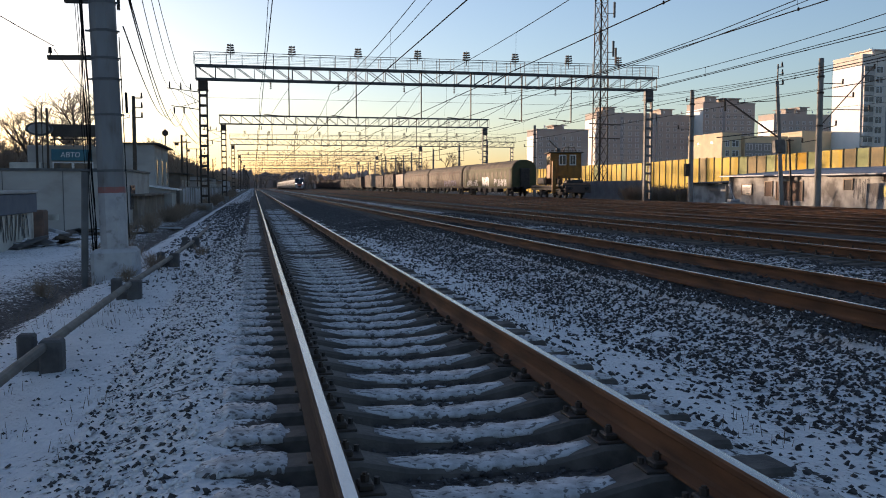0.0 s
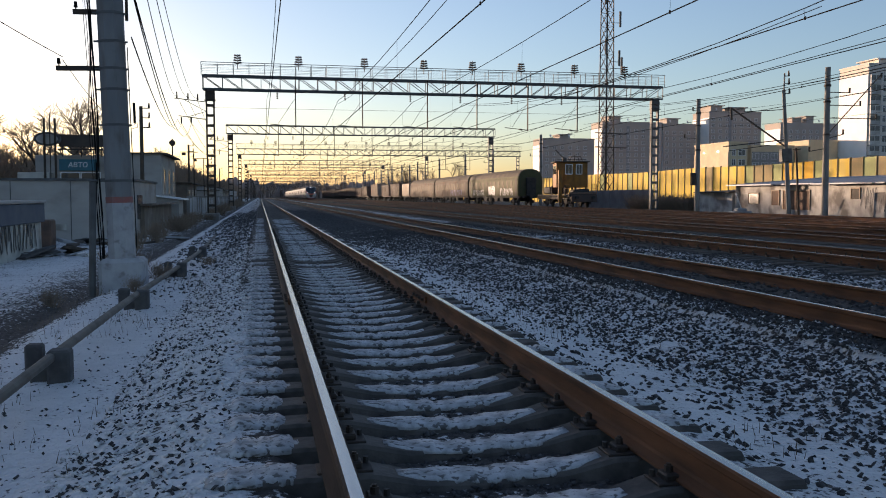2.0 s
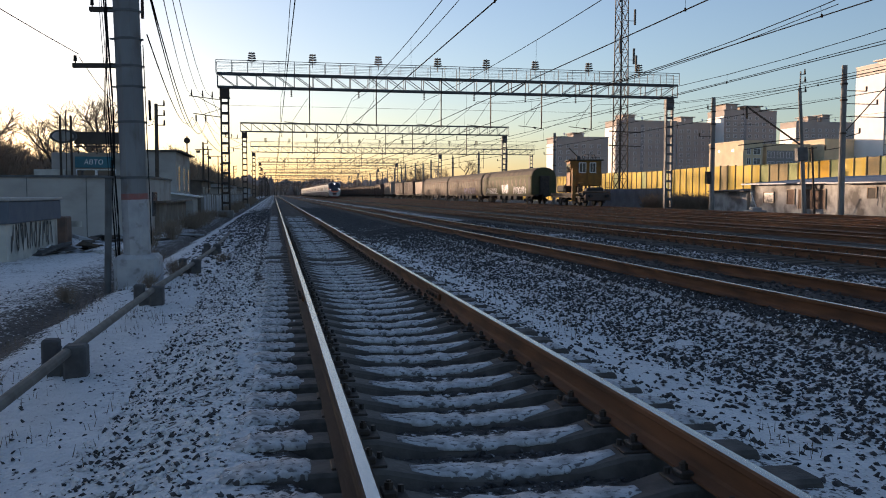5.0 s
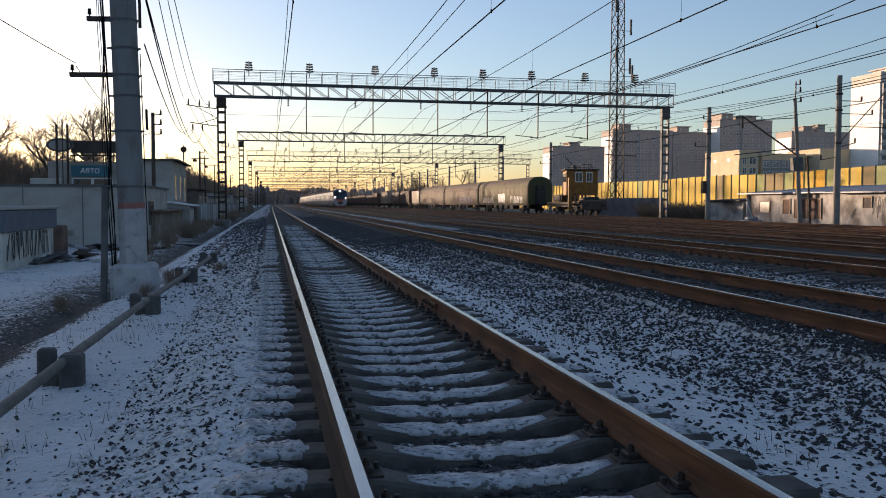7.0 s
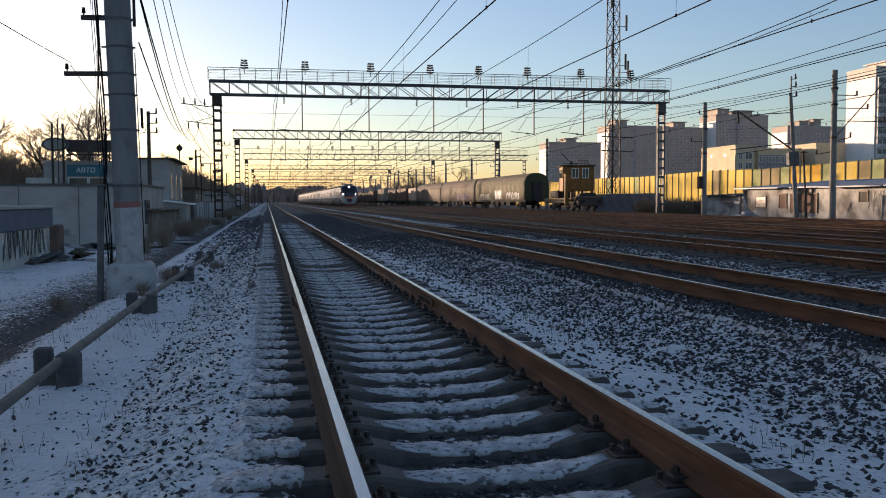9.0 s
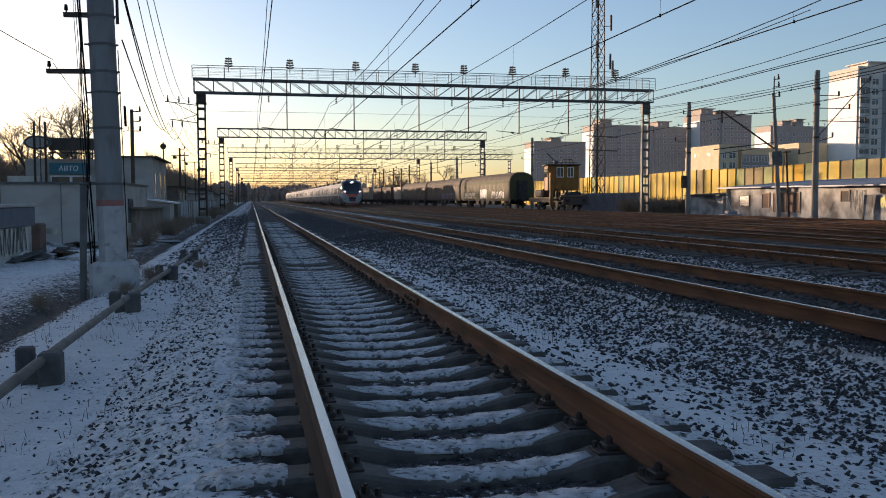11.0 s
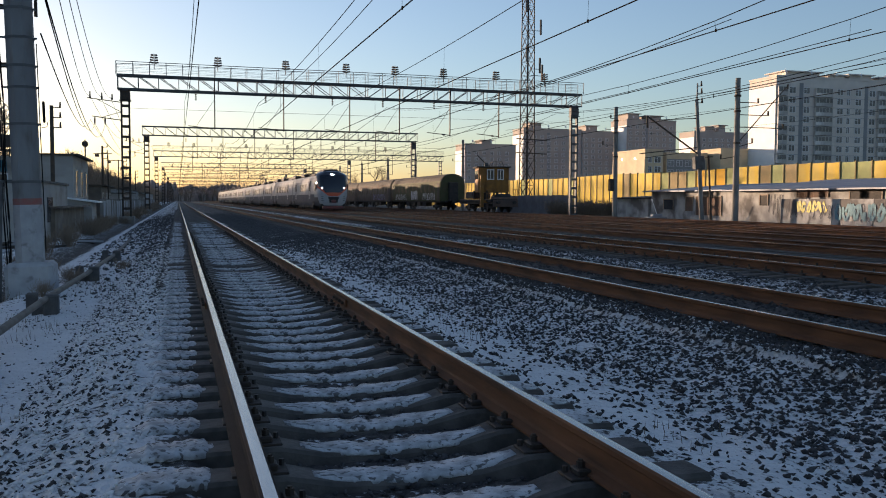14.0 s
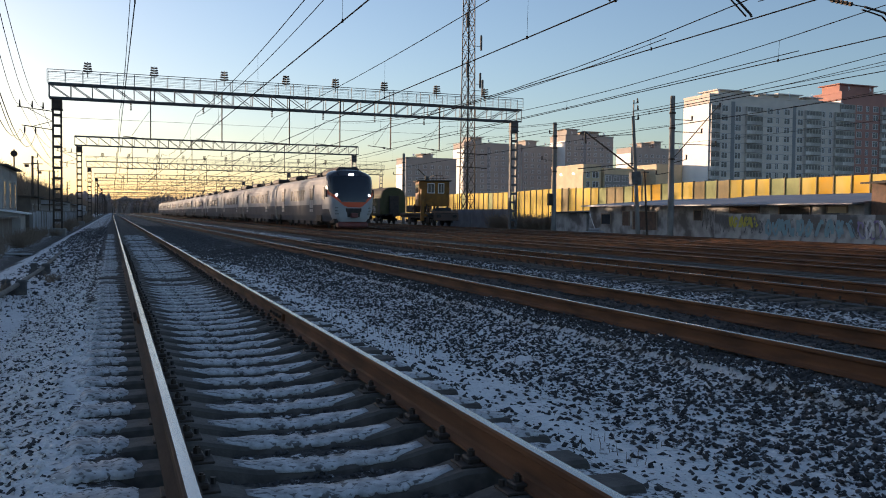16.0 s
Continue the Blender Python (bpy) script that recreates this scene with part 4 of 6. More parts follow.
def garden_wall(m, ly, h, label, paint):
    t = thing("concrete_wall", m, label, "wall", "low walls beside the railway")
    n = max(1, int(ly / 2.5))
    s = Solid()
    s.box(-0.08, 0.08, 0.02, ly / n - 0.02, -0.5, h, bev=0.02)
    me = s.mesh("panel", paint)
    for i in range(n):
        o = part("panel", me, None, t)
        o.location.y = i * ly / n
    s = Solid()
    s.box(-0.085, 0.085, i * ly / n * 0 - 0.02, 0.02, -0.5, h - 0.01)
    pm = s.mesh("joint", paint)
    for i in range(n + 1):
        part("joint", pm, None, t).location.y = i * ly / n


garden_wall(pose(38.2, 14, 0), 34.5, 1.35, "whitewashed concrete wall covered in graffiti", M["garage_wall"])
garden_wall(pose(39.3, 83, 0), 22, 1.8, "plain slate-grey concrete wall beside the track", M["slate_wall"])


def scrawl(m, length, height, mt, n, r, w=0.035):
    """Loops of spray paint laid 5 mm proud of the wall."""
    s = Solid()
    for k in range(n):
        y0 = length * (k + 0.15) / n
        wd = length / n * 0.75
        pts, lift = [], 0.0026 * k * (1 if m.translation.x < 0 else -1)
        ph = r.uniform(0, 6)
        for i in range(13):
            a = ph + i / 12 * (4.2 + 2.2 * r.random())
            pts.append((0, y0 + wd * (0.5 + 0.5 * math.cos(a)) * (0.7 + 0.3 * r.random()), height * (0.5 + 0.48 * math.sin(a * 1.3 + k))))
        for a, b in zip(pts[:-1], pts[1:]):
            d = Vector((0, b[1] - a[1], b[2] - a[2]))
            if d.length < 1e-4:
                continue
            nrm = Vector((0, -d.z, d.y)).normalized() * w
            lift += 0.0002 if m.translation.x < 0 else -0.0002
            s.add([(lift, a[1] - nrm.y, a[2] - nrm.z), (lift, b[1] - nrm.y, b[2] - nrm.z), (lift, b[1] + nrm.y, b[2] + nrm.z), (lift, a[1] + nrm.y, a[2] + nrm.z)], [(0, 1, 2, 3)])
    return single("graffiti", s, mt, "looping spray-painted graffiti on a whitewashed wall", "graffiti", "graffiti on the walls", m=m)


gr = random.Random(11)
M["graf_t"] = mat("pale_teal_spray_paint", (0.20, 0.30, 0.34), 0.9, 0, (0.22, 0.36, 0.40), 3)
M["graf_k"] = mat("thick_black_spray_paint", (0.025, 0.025, 0.028), 0.8, 0, (0.05, 0.05, 0.05), 3)
M["graf_w"] = mat("white_spray_paint", (0.62, 0.62, 0.63), 0.6, 0, (0.45, 0.45, 0.47), 3)
n_graf = 0
for y0, ln, hh, mt, n, z, w in ((37.5, 5, 1.1, M["graf_b"], 7, 0.0, 0.022), (31, 5.5, 1.1, M["graf_v"], 6, 0.0, 0.06), (24, 6, 1.1, M["graf_v"], 6, 0.0, 0.06), (43.0, 2.6, 0.9, M["graf_b"], 4, 0.1, 0.03), (44.2, 2.8, 0.7, M["graf_y"], 6, 0.5, 0.08), (31, 6, 1.0, M["graf_b"], 7, 0.0, 0.02), (46.3, 1.8, 1.1, M["graf_b"], 4, 0.1, 0.02), (36.5, 6, 1.0, M["graf_t"], 8, 0.05, 0.1), (28, 8, 1.0, M["graf_w"], 9, 0.05, 0.07), (41.5, 2.2, 1.0, M["graf_t"], 3, 0.05, 0.09), (22, 7, 1.1, M["graf_b"], 8, 0.05, 0.02)):
    scrawl(pose(38.115 - 0.003 * n_graf, y0, z), ln, hh, mt, n, gr, w)
    n_graf += 1
for y0, ln, hh, mt, n, z, w in ((49.2, 1.8, 1.5, M["graf_b"], 4, 0.2, 0.025),):
    scrawl(pose(38.99, y0, z), ln, hh, mt, n, gr, w)


for y0, ln, hh, mt, n, w in ((99.5, 5.5, 0.9, M["graf_w"], 9, 0.045), (107.5, 3.2, 1.2, M["graf_w"], 7, 0.09), (113, 6.0, 0.8, M["graf_w"], 10, 0.04), (126, 8.0, 0.9, M["graf_v"], 9, 0.06)):
    scrawl(pose(FX - 1.565, y0, 1.2), ln, hh, mt, n, gr, w)


# ---- noise barrier ----
def noise_barrier():
    t = thing("noise_barrier", pose(75, 0, 0), "long noise barrier of amber and sage panels between posts", "noise barrier", kind="")
    s = Solid()
    s.box(-0.05, 0.05, 0.05, 2.45, -0.5, 5.9)
    names = ["amber", "amber", "amber", "amber", "sage", "orange", "drab"]
    meshes = {k: s.mesh("panel", M[k]) for k in names}
    post = Solid()
    post.box(-0.14, 0.14, -0.07, 0.07, -0.5, 6.0)
    pm = post.mesh("post", M["drab"])
    r = random.Random(3)
    seq = ["orange", "amber", "orange", "amber", "sage", "sage", "amber", "amber", "amber", "drab", "sage", "drab", "amber", "amber", "sage"]
    for i in range(130):
        y = 40 + i * 2.5
        k = seq[(i - 12) % len(seq)] if 12 <= i < 30 else r.choice(["amber"] * 7 + ["sage", "drab"])
        o = part("panel", meshes[k], None, t)
        o.location = (0, y, 0.1 * math.sin(i * 0.35))
        o = part("post", pm, None, t)
        o.location = (-0.03, y, 0.1 * math.sin(i * 0.35))


noise_barrier()


# ---- apartment buildings ----
def window_mesh(w, h, glass="glass_mid"):
    s = Solid()
    s.box(-w / 2, w / 2, -0.02, 0.05, 0, h, 0)
    f = 0.09
    for a, b, c, d in ((-w / 2 - f, w / 2 + f, -f, 0), (-w / 2 - f, w / 2 + f, h, h + f), (-w / 2 - f, -w / 2, 0, h), (w / 2, w / 2 + f, 0, h), (-0.05, 0.05, 0, h), (-w / 2, 0, h * 0.66, h * 0.66 + 0.07)):
        s.box(a, b, -0.08, 0.03, c, d, 1)
    return s.mesh("window", [M[glass], M["white_frame"]])


def balcony_mesh(w):
    s = Solid()
    s.box(-w / 2, w / 2, -0.9, 0.05, -0.15, 0.95, 0)
    s.box(-w / 2 + 0.08, w / 2 - 0.08, -0.8, 0.05, 0.95, 2.3, 1)
    n = max(2, int(w / 1.2))
    for i in range(n + 1):
        x = -w / 2 + 0.05 + (w - 0.1) * i / n
        s.box(x - 0.05, x + 0.05, -0.88, 0.03, 0.95, 2.35, 0)
    s.box(-w / 2, w / 2, -0.9, 0.05, 2.33, 2.45, 0)
    return s.mesh("balcony", [M["balcony"], M["glass_mid"]])


WIN, WIN_S = window_mesh(2.0, 1.65), window_mesh(1.05, 1.65)
BAL, BAL_S = balcony_mesh(6.0), balcony_mesh(3.2)
WIN_F = window_mesh(1.5, 1.4, "glass_far")


def block(m, w, d, h, wall, columns, floors, z_top, label, pent=(), strips=(), limit_z=0.0, end="end_white", side=0):
    """A panel house whose front faces -y. columns: (x, mesh) repeated on every floor from the top down."""
    t = thing("apartment_building", m, label, "apartment building", "panel houses behind the railway")
    s = Solid()
    s.box(0, w, 0, d, -0.5, h)
    s.box(-0.15, w + 0.15, -0.15, d + 0.15, h, h + 0.5)
    body = part("wall", s, wall, t)
    s = Solid()
    s.box(-0.14, -0.004, 0.05, d - 0.05, -0.4, h - 2.5)
    part("end_wall", s, M[end], t, "end wall slab, whitened for sun unless ochre")
    for x0, x1 in strips:
        s = Solid()
        s.box(x0, x1, -0.04, 0.1, 0, h - 1.5)
        part("dark_strip", s, M["panel_dark"], t)
    if end == "end_white":
        s = Solid()
        z = z_top - 1.05
        while z > limit_z - 3:
            s.box(0.0, w, -0.025, 0.0, z - 0.05, z + 0.05)
            z -= 2.82
        part("floor_seams", s, M["panel_dark"], t)["kind"] = "stuff"
        for x in np.arange(4, w - 3, 9.0):
            s = Solid()
            s.rod((x, 1.2, h + 0.5), (x, 1.2, h + 2.6), 0.05, 4)
            s.rod((x, 1.2, h + 1.6), (x + 0.25, 0.95, h + 1.75), 0.55, 10, 0.5)
            part("dish_aerial", s, M["white_frame"], t, "small pale dish aerial on the roof")
    for x0, x1, hh in pent:
        s = Solid()
        s.box(x0, x1, 2.5, d - 2.5, h + 0.5, h + hh)
        s.box(x0 - 1.0, x1 + 1.0, 1.6, d - 1.6, h + hh, h + hh + 0.3)
        part("roof_house", s, wall, t)
    for k in range(floors):
        z = z_top - 2.82 * k
        if z < limit_z:
            break
        for x, me in columns:
            o = part(me.name.split(".")[0], me, None, t)
            o.location = (x, 0, z if me not in (BAL, BAL_S) else z - 0.75)
        if side:
            for y in (d * 0.3, d * 0.7):
                o = part("window", WIN_S, None, t)
                o.matrix_basis = pose(0, y, z, 0, 0, -90)
    return t


cols = [(1.8, BAL_S), (5.7, WIN), (10.6, WIN), (16.3, BAL), (22.6, WIN), (25.6, WIN_S), (29.2, WIN), (34.4, WIN), (39.2, BAL), (43.9, WIN_S), (46.6, WIN_S), (49.7, BAL_S)]
block(pose(167, 216, 0), 51.5, 12.5, 37.7, M["panel_grey"], cols, 13, 33.2, "grey panel apartment house with its end wall whitened for sun",
      [(5, 17, 2.0), (21, 26, 1.6), (28, 36, 2.0), (39, 44, 1.6)], [(8.0, 9.4), (31.5, 32.8)], 8.0)
block(pose(218.5, 216.5, 0), 46, 12.5, 41.5, M["panel_red"], [(2.0, BAL), (7.6, WIN), (11, WIN_S), (14.5, WIN), (19.5, BAL), (25, WIN), (30, WIN_S), (34, BAL)], 14, 36.0, "brick-red panel apartment house beside the grey one",
      [(1.5, 16, 3.0)], [], 8.0)
far_cols = lambda w: [(2 + i * 3.7, WIN_F) for i in range(int((w - 3) / 3.7) + 1)]
block(pose(126, 380, 0), 25, 14, 27, M["panel_far"], far_cols(25), 9, 22.5, "pale distant panel house with small windows", [(9, 14, 2.2)], [], 6)
block(pose(156.5, 384, 0), 30, 14, 35.3, M["panel_far"], far_cols(30), 11, 31, "pale distant panel house with small windows", [(4, 10, 3.0)], [(12, 13.5)], 8)
block(pose(188, 386, 0), 19, 14, 35.0, M["panel_far"], far_cols(19), 11, 30.5, "pale distant panel house with small windows", [(3, 9, 3.0)], [], 8)
block(pose(207.5, 378, 0), 27, 16, 40.5, M["panel_far"], far_cols(27), 13, 36.5, "tall pale panel house with a stepped roof", [(2, 8, 3.2), (12, 20, 2.5)], [(10, 11.5)], 8)
block(pose(254, 392, 0), 44, 14, 37, M["panel_far"], far_cols(44), 11, 32.5, "pale distant panel house with small windows", [(8, 13, 3.0), (16, 20, 4.0)], [], 10)
block(pose(132.5, 230, 0), 6, 20, 16.3, M["panel_yel"], [(1.6, WIN_S), (4.2, WIN)], 4, 12.8, "ochre office block lit by low sun", (), (), 5, "panel_yel", 1)
block(pose(141.5, 233, 0), 14, 16, 15.6, M["panel_yel"], [(1.5, WIN), (4.5, WIN), (7.5, WIN), (10.5, WIN)], 4, 12, "ochre and pink office block with window bands", (), [(0.2, 13.5)], 5, "panel_yel", 1)
block(pose(157, 228, 0), 9.5, 16, 16.9, M["panel_yel"], [(2.5, WIN), (6.5, WIN)], 3, 9, "plain ochre service block", (), (), 5, "panel_yel")


# ---- the near pole, pipe fence and buildings on the left ----
M["pole_white"] = mat("flaking_whitewash", (0.40, 0.40, 0.41), 0.9, 0, (0.31, 0.31, 0.32), 4, bump=0.3, col3=(0.22, 0.21, 0.21), scale3=6, mix3=(0.58, 0.7))
M["pole_red"] = mat("faded_red_band", (0.30, 0.10, 0.085), 0.9, 0, (0.24, 0.13, 0.12), 6)
M["cable"] = mat("black_cable", (0.015, 0.015, 0.015), 0.9, spec=0.0)
M["pipe"] = mat("grimy_pipe", (0.17, 0.15, 0.125), 0.75, 0.2, (0.10, 0.085, 0.07), 4, bump=0.2)
M["post_dark"] = mat("damp_concrete", (0.10, 0.095, 0.09), 0.95, 0, (0.065, 0.06, 0.06), 9, bump=0.4)
M["shop_wall"] = mat("grey_sandwich_panel", (0.38, 0.36, 0.335), 0.85, 0, (0.31, 0.29, 0.27), 0.7, col3=(0.22, 0.19, 0.16), scale3=0.35, mix3=(0.55, 0.75), stretch=(1, 1, 2))
M["teal"] = mat("teal_sign_board", (0.03, 0.17, 0.23), 0.5, 0, (0.025, 0.13, 0.18), 1.5)
M["sign_white"] = mat("white_sign_letters", (0.75, 0.78, 0.8), 0.6)
M["dark_board"] = mat("dark_brown_board", (0.05, 0.04, 0.035), 0.8, 0, (0.07, 0.055, 0.045), 2)
M["kiosk_blue"] = mat("slate_blue_trim", (0.085, 0.10, 0.13), 0.8, 0, (0.11, 0.125, 0.15), 2)
M["kiosk_wall"] = mat("cream_kiosk_wall", (0.50, 0.48, 0.43), 0.85, 0, (0.38, 0.365, 0.33), 1.5, col3=(0.2, 0.19, 0.17), scale3=0.9)
M["old_plaster"] = mat("brown_old_plaster", (0.19, 0.155, 0.12), 0.95, 0, (0.13, 0.105, 0.085), 1.5, bump=0.4, col3=(0.24, 0.21, 0.18), scale3=0.6)


def near_pole():
    p = thing("steel_pole", pose(-2.49, 16.7, 0, 0, -1.4, 0), "stout grey polygonal pole with whitewashed foot and cables", "pole")

    def prism(z0, z1, r0, r1, n=8):
        s = Solid()
        s.rod((0, 0, z0), (0, 0, z1), r0, n, r1)
        return s
    rr = lambda z: 0.238 - 0.0012 * z
    part("foot", prism(-0.1, 1.02, rr(-0.1) + 0.006, rr(1.02) + 0.006), M["pole_white"], p, "flaking whitewashed foot")
    part("red_band", prism(1.02, 1.13, rr(1.0) + 0.006, rr(1.1) + 0.006), M["pole_red"], p, "faded red paint band")
    part("shaft", prism(1.13, 9.0, rr(1.1), rr(9)), M["pole"], p)
    s = Solid()
    s.box(-0.37, 0.40, -0.4, 0.4, -0.7, 0.02, bev=0.07)
    part("footing", s, M["pole_white"], p, "pale concrete footing block")
    for z in (1.42, 2.42, 3.05, 3.42, 3.9, 4.4, 5.2):
        s = Solid()
        s.rod((0, 0, z - 0.022), (0, 0, z + 0.022), rr(z) + 0.01, 8)
        s.box(-rr(z) - 0.06, -rr(z) + 0.02, -0.1, -0.06, z - 0.015, z + 0.015)
        s.box(rr(z) - 0.02, rr(z) + 0.04, -0.03, 0.01, z - 0.015, z + 0.015)
        part("clamp_band", s, M["gal"], p, "grey steel clamp band")
    for z, l0 in ((3.43, 0.95), (4.42, 0.62)):
        s = Solid()
        s.box(-l0, -0.2, -0.08, 0.0, z - 0.04, z + 0.04, bev=0.008)
        s.box(-l0, -0.2, -0.09, 0.01, z + 0.032, z + 0.04)
        s.rod((-l0 + 0.05, -0.04, z), (-l0 + 0.05, -0.04, z + 0.1), 0.012, 6)
        a = part("arm", s, M["iron"], p, "short steel arm")
        s = Solid()
        s.rod((-l0 + 0.05, -0.04, z + 0.08), (-l0 + 0.05, -0.04, z + 0.18), 0.035, 8, 0.025)
        part("insulator", s, M["cable"], a)
    r = random.Random(5)
    for k in range(5):
        s = Solid()
        x0 = -0.3 - 0.035 * k
        pts = [(x0 - (0.12 if k < 2 else 0) * max(0, (z - 3.6)) * 0.35 + 0.012 * math.sin(z * 3 + k), -0.1 + 0.02 * k, z) for z in np.arange(-0.4 if k < 3 else 1.4, 8.0, 0.3)]
        s.tube(pts, (0.016, 0.009, 0.013, 0.006, 0.006)[k], 6)
        part("cable", s, M["cable"], p)
    s = Solid()
    s.tube([(0.27, -0.08, z) for z in np.arange(0.2, 4.0, 0.4)], 0.009, 5)
    s.box(0.31, 0.35, -0.05, 0.02, 2.45, 2.82, bev=0.01)
    s.tube([(0.38, 0, 2.45), (0.37, 0, 2.38), (0.28, 0, 2.36)], 0.008, 4)
    part("side_cable", s, M["cable"], p)
    s = Solid()
    s.tube([(0.27, 0, 6.3), (0.27, 0.1, 4.7), (0.26, 0.1, 4.3)], 0.03, 6)
    part("splice_box", s, M["iron"], p)


near_pole()
s = Solid()
s.rod((0, 0, -0.7), (0, 0, 1.42), 0.06, 10)
s.box(-0.075, 0.075, -0.075, 0.075, 1.40, 1.44, bev=0.01)
single("marker_post", s, M["gal"], "slim grey steel post beside the pole", "post", m=pose(-2.95, 16.4, 0, 0, 1.5, 0))

# feeder cables swinging from the near pole to the gantry brackets
for k, (z0, z1, dp, r, x1) in enumerate(((5.0, 6.6, 1.75, 0.014, -5.0), (4.95, 6.6, 1.35, 0.014, -5.7), (7.5, 8.5, 1.2, 0.012, -4.6), (7.0, 8.6, 1.0, 0.012, -5.3), (6.2, 8.6, 0.9, 0.012, -6.0), (4.0, 6.9, 1.0, 0.013, -6.0))):
    s = Solid()
    s.tube(sag((-2.25, 16.7, z0), (x1, G1, z1), dp, 16), r, 5)
    single("feeder_cable", s, M["cable"], "black feeder cable sagging between pole and gantry", "cable", "feeder cables")
    s = Solid()
    s.tube(sag((x1, G1, z1), (x1, 116, z1), 1.0, 10), 0.016, 4)
    single("feeder_cable", s, M["cable"], "black feeder cable sagging between pole and gantry", "cable", "feeder cables")
s = Solid()
s.tube(sag((-3.4, 16.6, 3.55), (-6, 48, 5.3), 0.8, 12), 0.007, 4)
s.tube(sag((-3.4, 16.6, 3.6), (-4.6, -6, 4.6), 0.3, 12), 0.007, 4)
single("service_wire", s, M["cable"], "thin service wire running off to the houses", "cable")


def pipe_fence():
    t = thing("pipe_fence", pose(0, 0, 0), "low grimy pipe rail lying on concrete posts", "pipe fence")
    s = Solid()
    s.tube([(-1.86, 4.5, -0.30), (-1.80, 7.95, -0.25), (-1.74, 12.9, -0.24), (-1.64, 18, -0.27), (-1.58, 24, -0.3), (-1.7, 34, -0.34)], 0.043, 10)
    part("pipe", s, M["pipe"], t, "long thin steel pipe")
    for y, x in ((4.6, -1.86), (8.1, -1.80), (13.0, -1.74), (18.2, -1.64), (23.8, -1.58)):
        for dx, dy, h, w in ((0.06, -0.05, -0.19, 0.095), (-0.24, 0.35, -0.2, 0.075)):
            s = Solid()
            s.box(x + dx - w, x + dx + w, y + dy - w, y + dy + w, -0.75, h, bev=0.02)
            part("post", s, M["post_dark"], t, "stubby damp concrete post")
        s = Solid()
        s.box(x - 0.2, x + 0.06, y - 0.02, y + 0.16, -0.7, -0.36, bev=0.02)
        part("cradle", s, M["post_dark"], t)


pipe_fence()


def kiosk():
    t = thing("kiosk", pose(-7.1, 25.2, -0.8), "small cream kiosk with a slate blue fascia and scrawls", "kiosk")
    s = Solid()
    s.box(-5, 0, 0, 5.6, -0.3, 1.75, bev=0.02)
    part("wall", s, M["kiosk_wall"], t)
    s = Solid()
    s.box(-5.1, 0.1, -0.1, 5.7, 1.1, 1.72, bev=0.03)
    part("fascia", s, M["kiosk_blue"], t, "slate blue fascia band")
    s = Solid()
    s.box(-5.15, 0.15, -0.15, 5.75, 1.72, 1.82, bev=0.02)
    part("roof", s, M["shop_wall"], t)
    return t


kiosk()
scrawl(pose(-7.094, 25.5, -0.5), 4.6, 0.8, M["graf_k"], 10, gr, 0.035)


def shop():
    """Long low building of sandwich panels, closed by a flat edge trim."""
    t = thing("low_shop", pose(-5.6, 40, -0.8), "long low building of pale grey panels with flat roof", "building")
    s = Solid()
    # Stretched far to the left, out of view, to block low sun.
    s.box(-40.0, 0.1, 0, 9.0, -0.3, 2.62)
    part("wall", s, M["shop_wall"], t)
    s = Solid()
    s.box(-40.1, 0.18, -0.08, 9.1, 2.62, 2.72)
    part("roof_edge", s, M["gal"], t, "thin grey roof edge")
    for x in np.arange(-12, 0, 2.4):
        s = Solid()
        s.box(x - 0.012, x + 0.012, -0.02, 0.02, -0.1, 2.6)
        part("joint", s, M["gal"], t)
    s = Solid()
    s.box(0.08, 0.14, 1.6, 3.2, 0.9, 2.0)
    part("window", s, M["glass_dark"], t)
    s = Solid()
    s.box(-3.2, -2.6, -0.05, 0.05, 0.5, 0.75)
    part("stain_board", s, M["kiosk_wall"], t)


shop()
s = Solid()
s.box(-0.9, 0.9, 0, 0.8, 0, 1.15, bev=0.05)
single("rusty_box", s, M["brick"], "rust-brown metal box beside the kiosk", "box", m=pose(-8.3, 33.5, -0.85))


def avto_house():
    t = thing("car_service", pose(-12.6, 58, -0.7), "car service house with a teal sign above its windows", "building")
    s = Solid()
    s.box(-1.0, 4.4, 0, 10, -0.3, 4.4, bev=0.03)
    part("wall", s, M["shop_wall"], t)
    s = Solid()
    s.box(0.4, 2.75, -0.15, -0.02, 3.45, 4.15, bev=0.02)
    sign = part("sign_board", s, M["teal"], t, "teal board with white capital letters")
    cu = bpy.data.curves.new("lettering", 'FONT')
    cu.body, cu.size, cu.align_x, cu.extrude, cu.shear = "АВТО", 0.42, 'CENTER', 0.02, 0.12
    tmp = bpy.data.objects.new("lettering", cu)
    scene.collection.objects.link(tmp)
    me = bpy.data.meshes.new_from_object(tmp.evaluated_get(bpy.context.evaluated_depsgraph_get()))
    bpy.data.objects.remove(tmp)
    me.materials.clear()
    me.materials.append(M["sign_white"])
    o = part("lettering", me, None, sign, "white slanted capital letters")
    o.matrix_basis = pose(1.5, -0.18, 3.66, 90, 0, 0)
    for x in (0.5, 1.7):
        s = Solid()
        s.box(x, x + 1.05, -0.03, 0.02, 2.5, 3.3)
        w = part("window", s, M["glass_dark"], t)
        s = Solid()
        for q in ((x - 0.06, x, 2.5, 3.3), (x + 1.05, x + 1.11, 2.5, 3.3), (x - 0.06, x + 1.11, 3.3, 3.36), (x - 0.06, x + 1.11, 2.44, 2.5)):
            s.box(q[0], q[1], -0.05, 0.02, q[2], q[3])
        part("window_frame", s, M["white_frame"], w)
    s = Solid()
    s.box(-1.7, 0.1, -1.4, 0, -0.3, 3.3, bev=0.03)
    part("porch", s, M["kiosk_wall"], t)


avto_house()


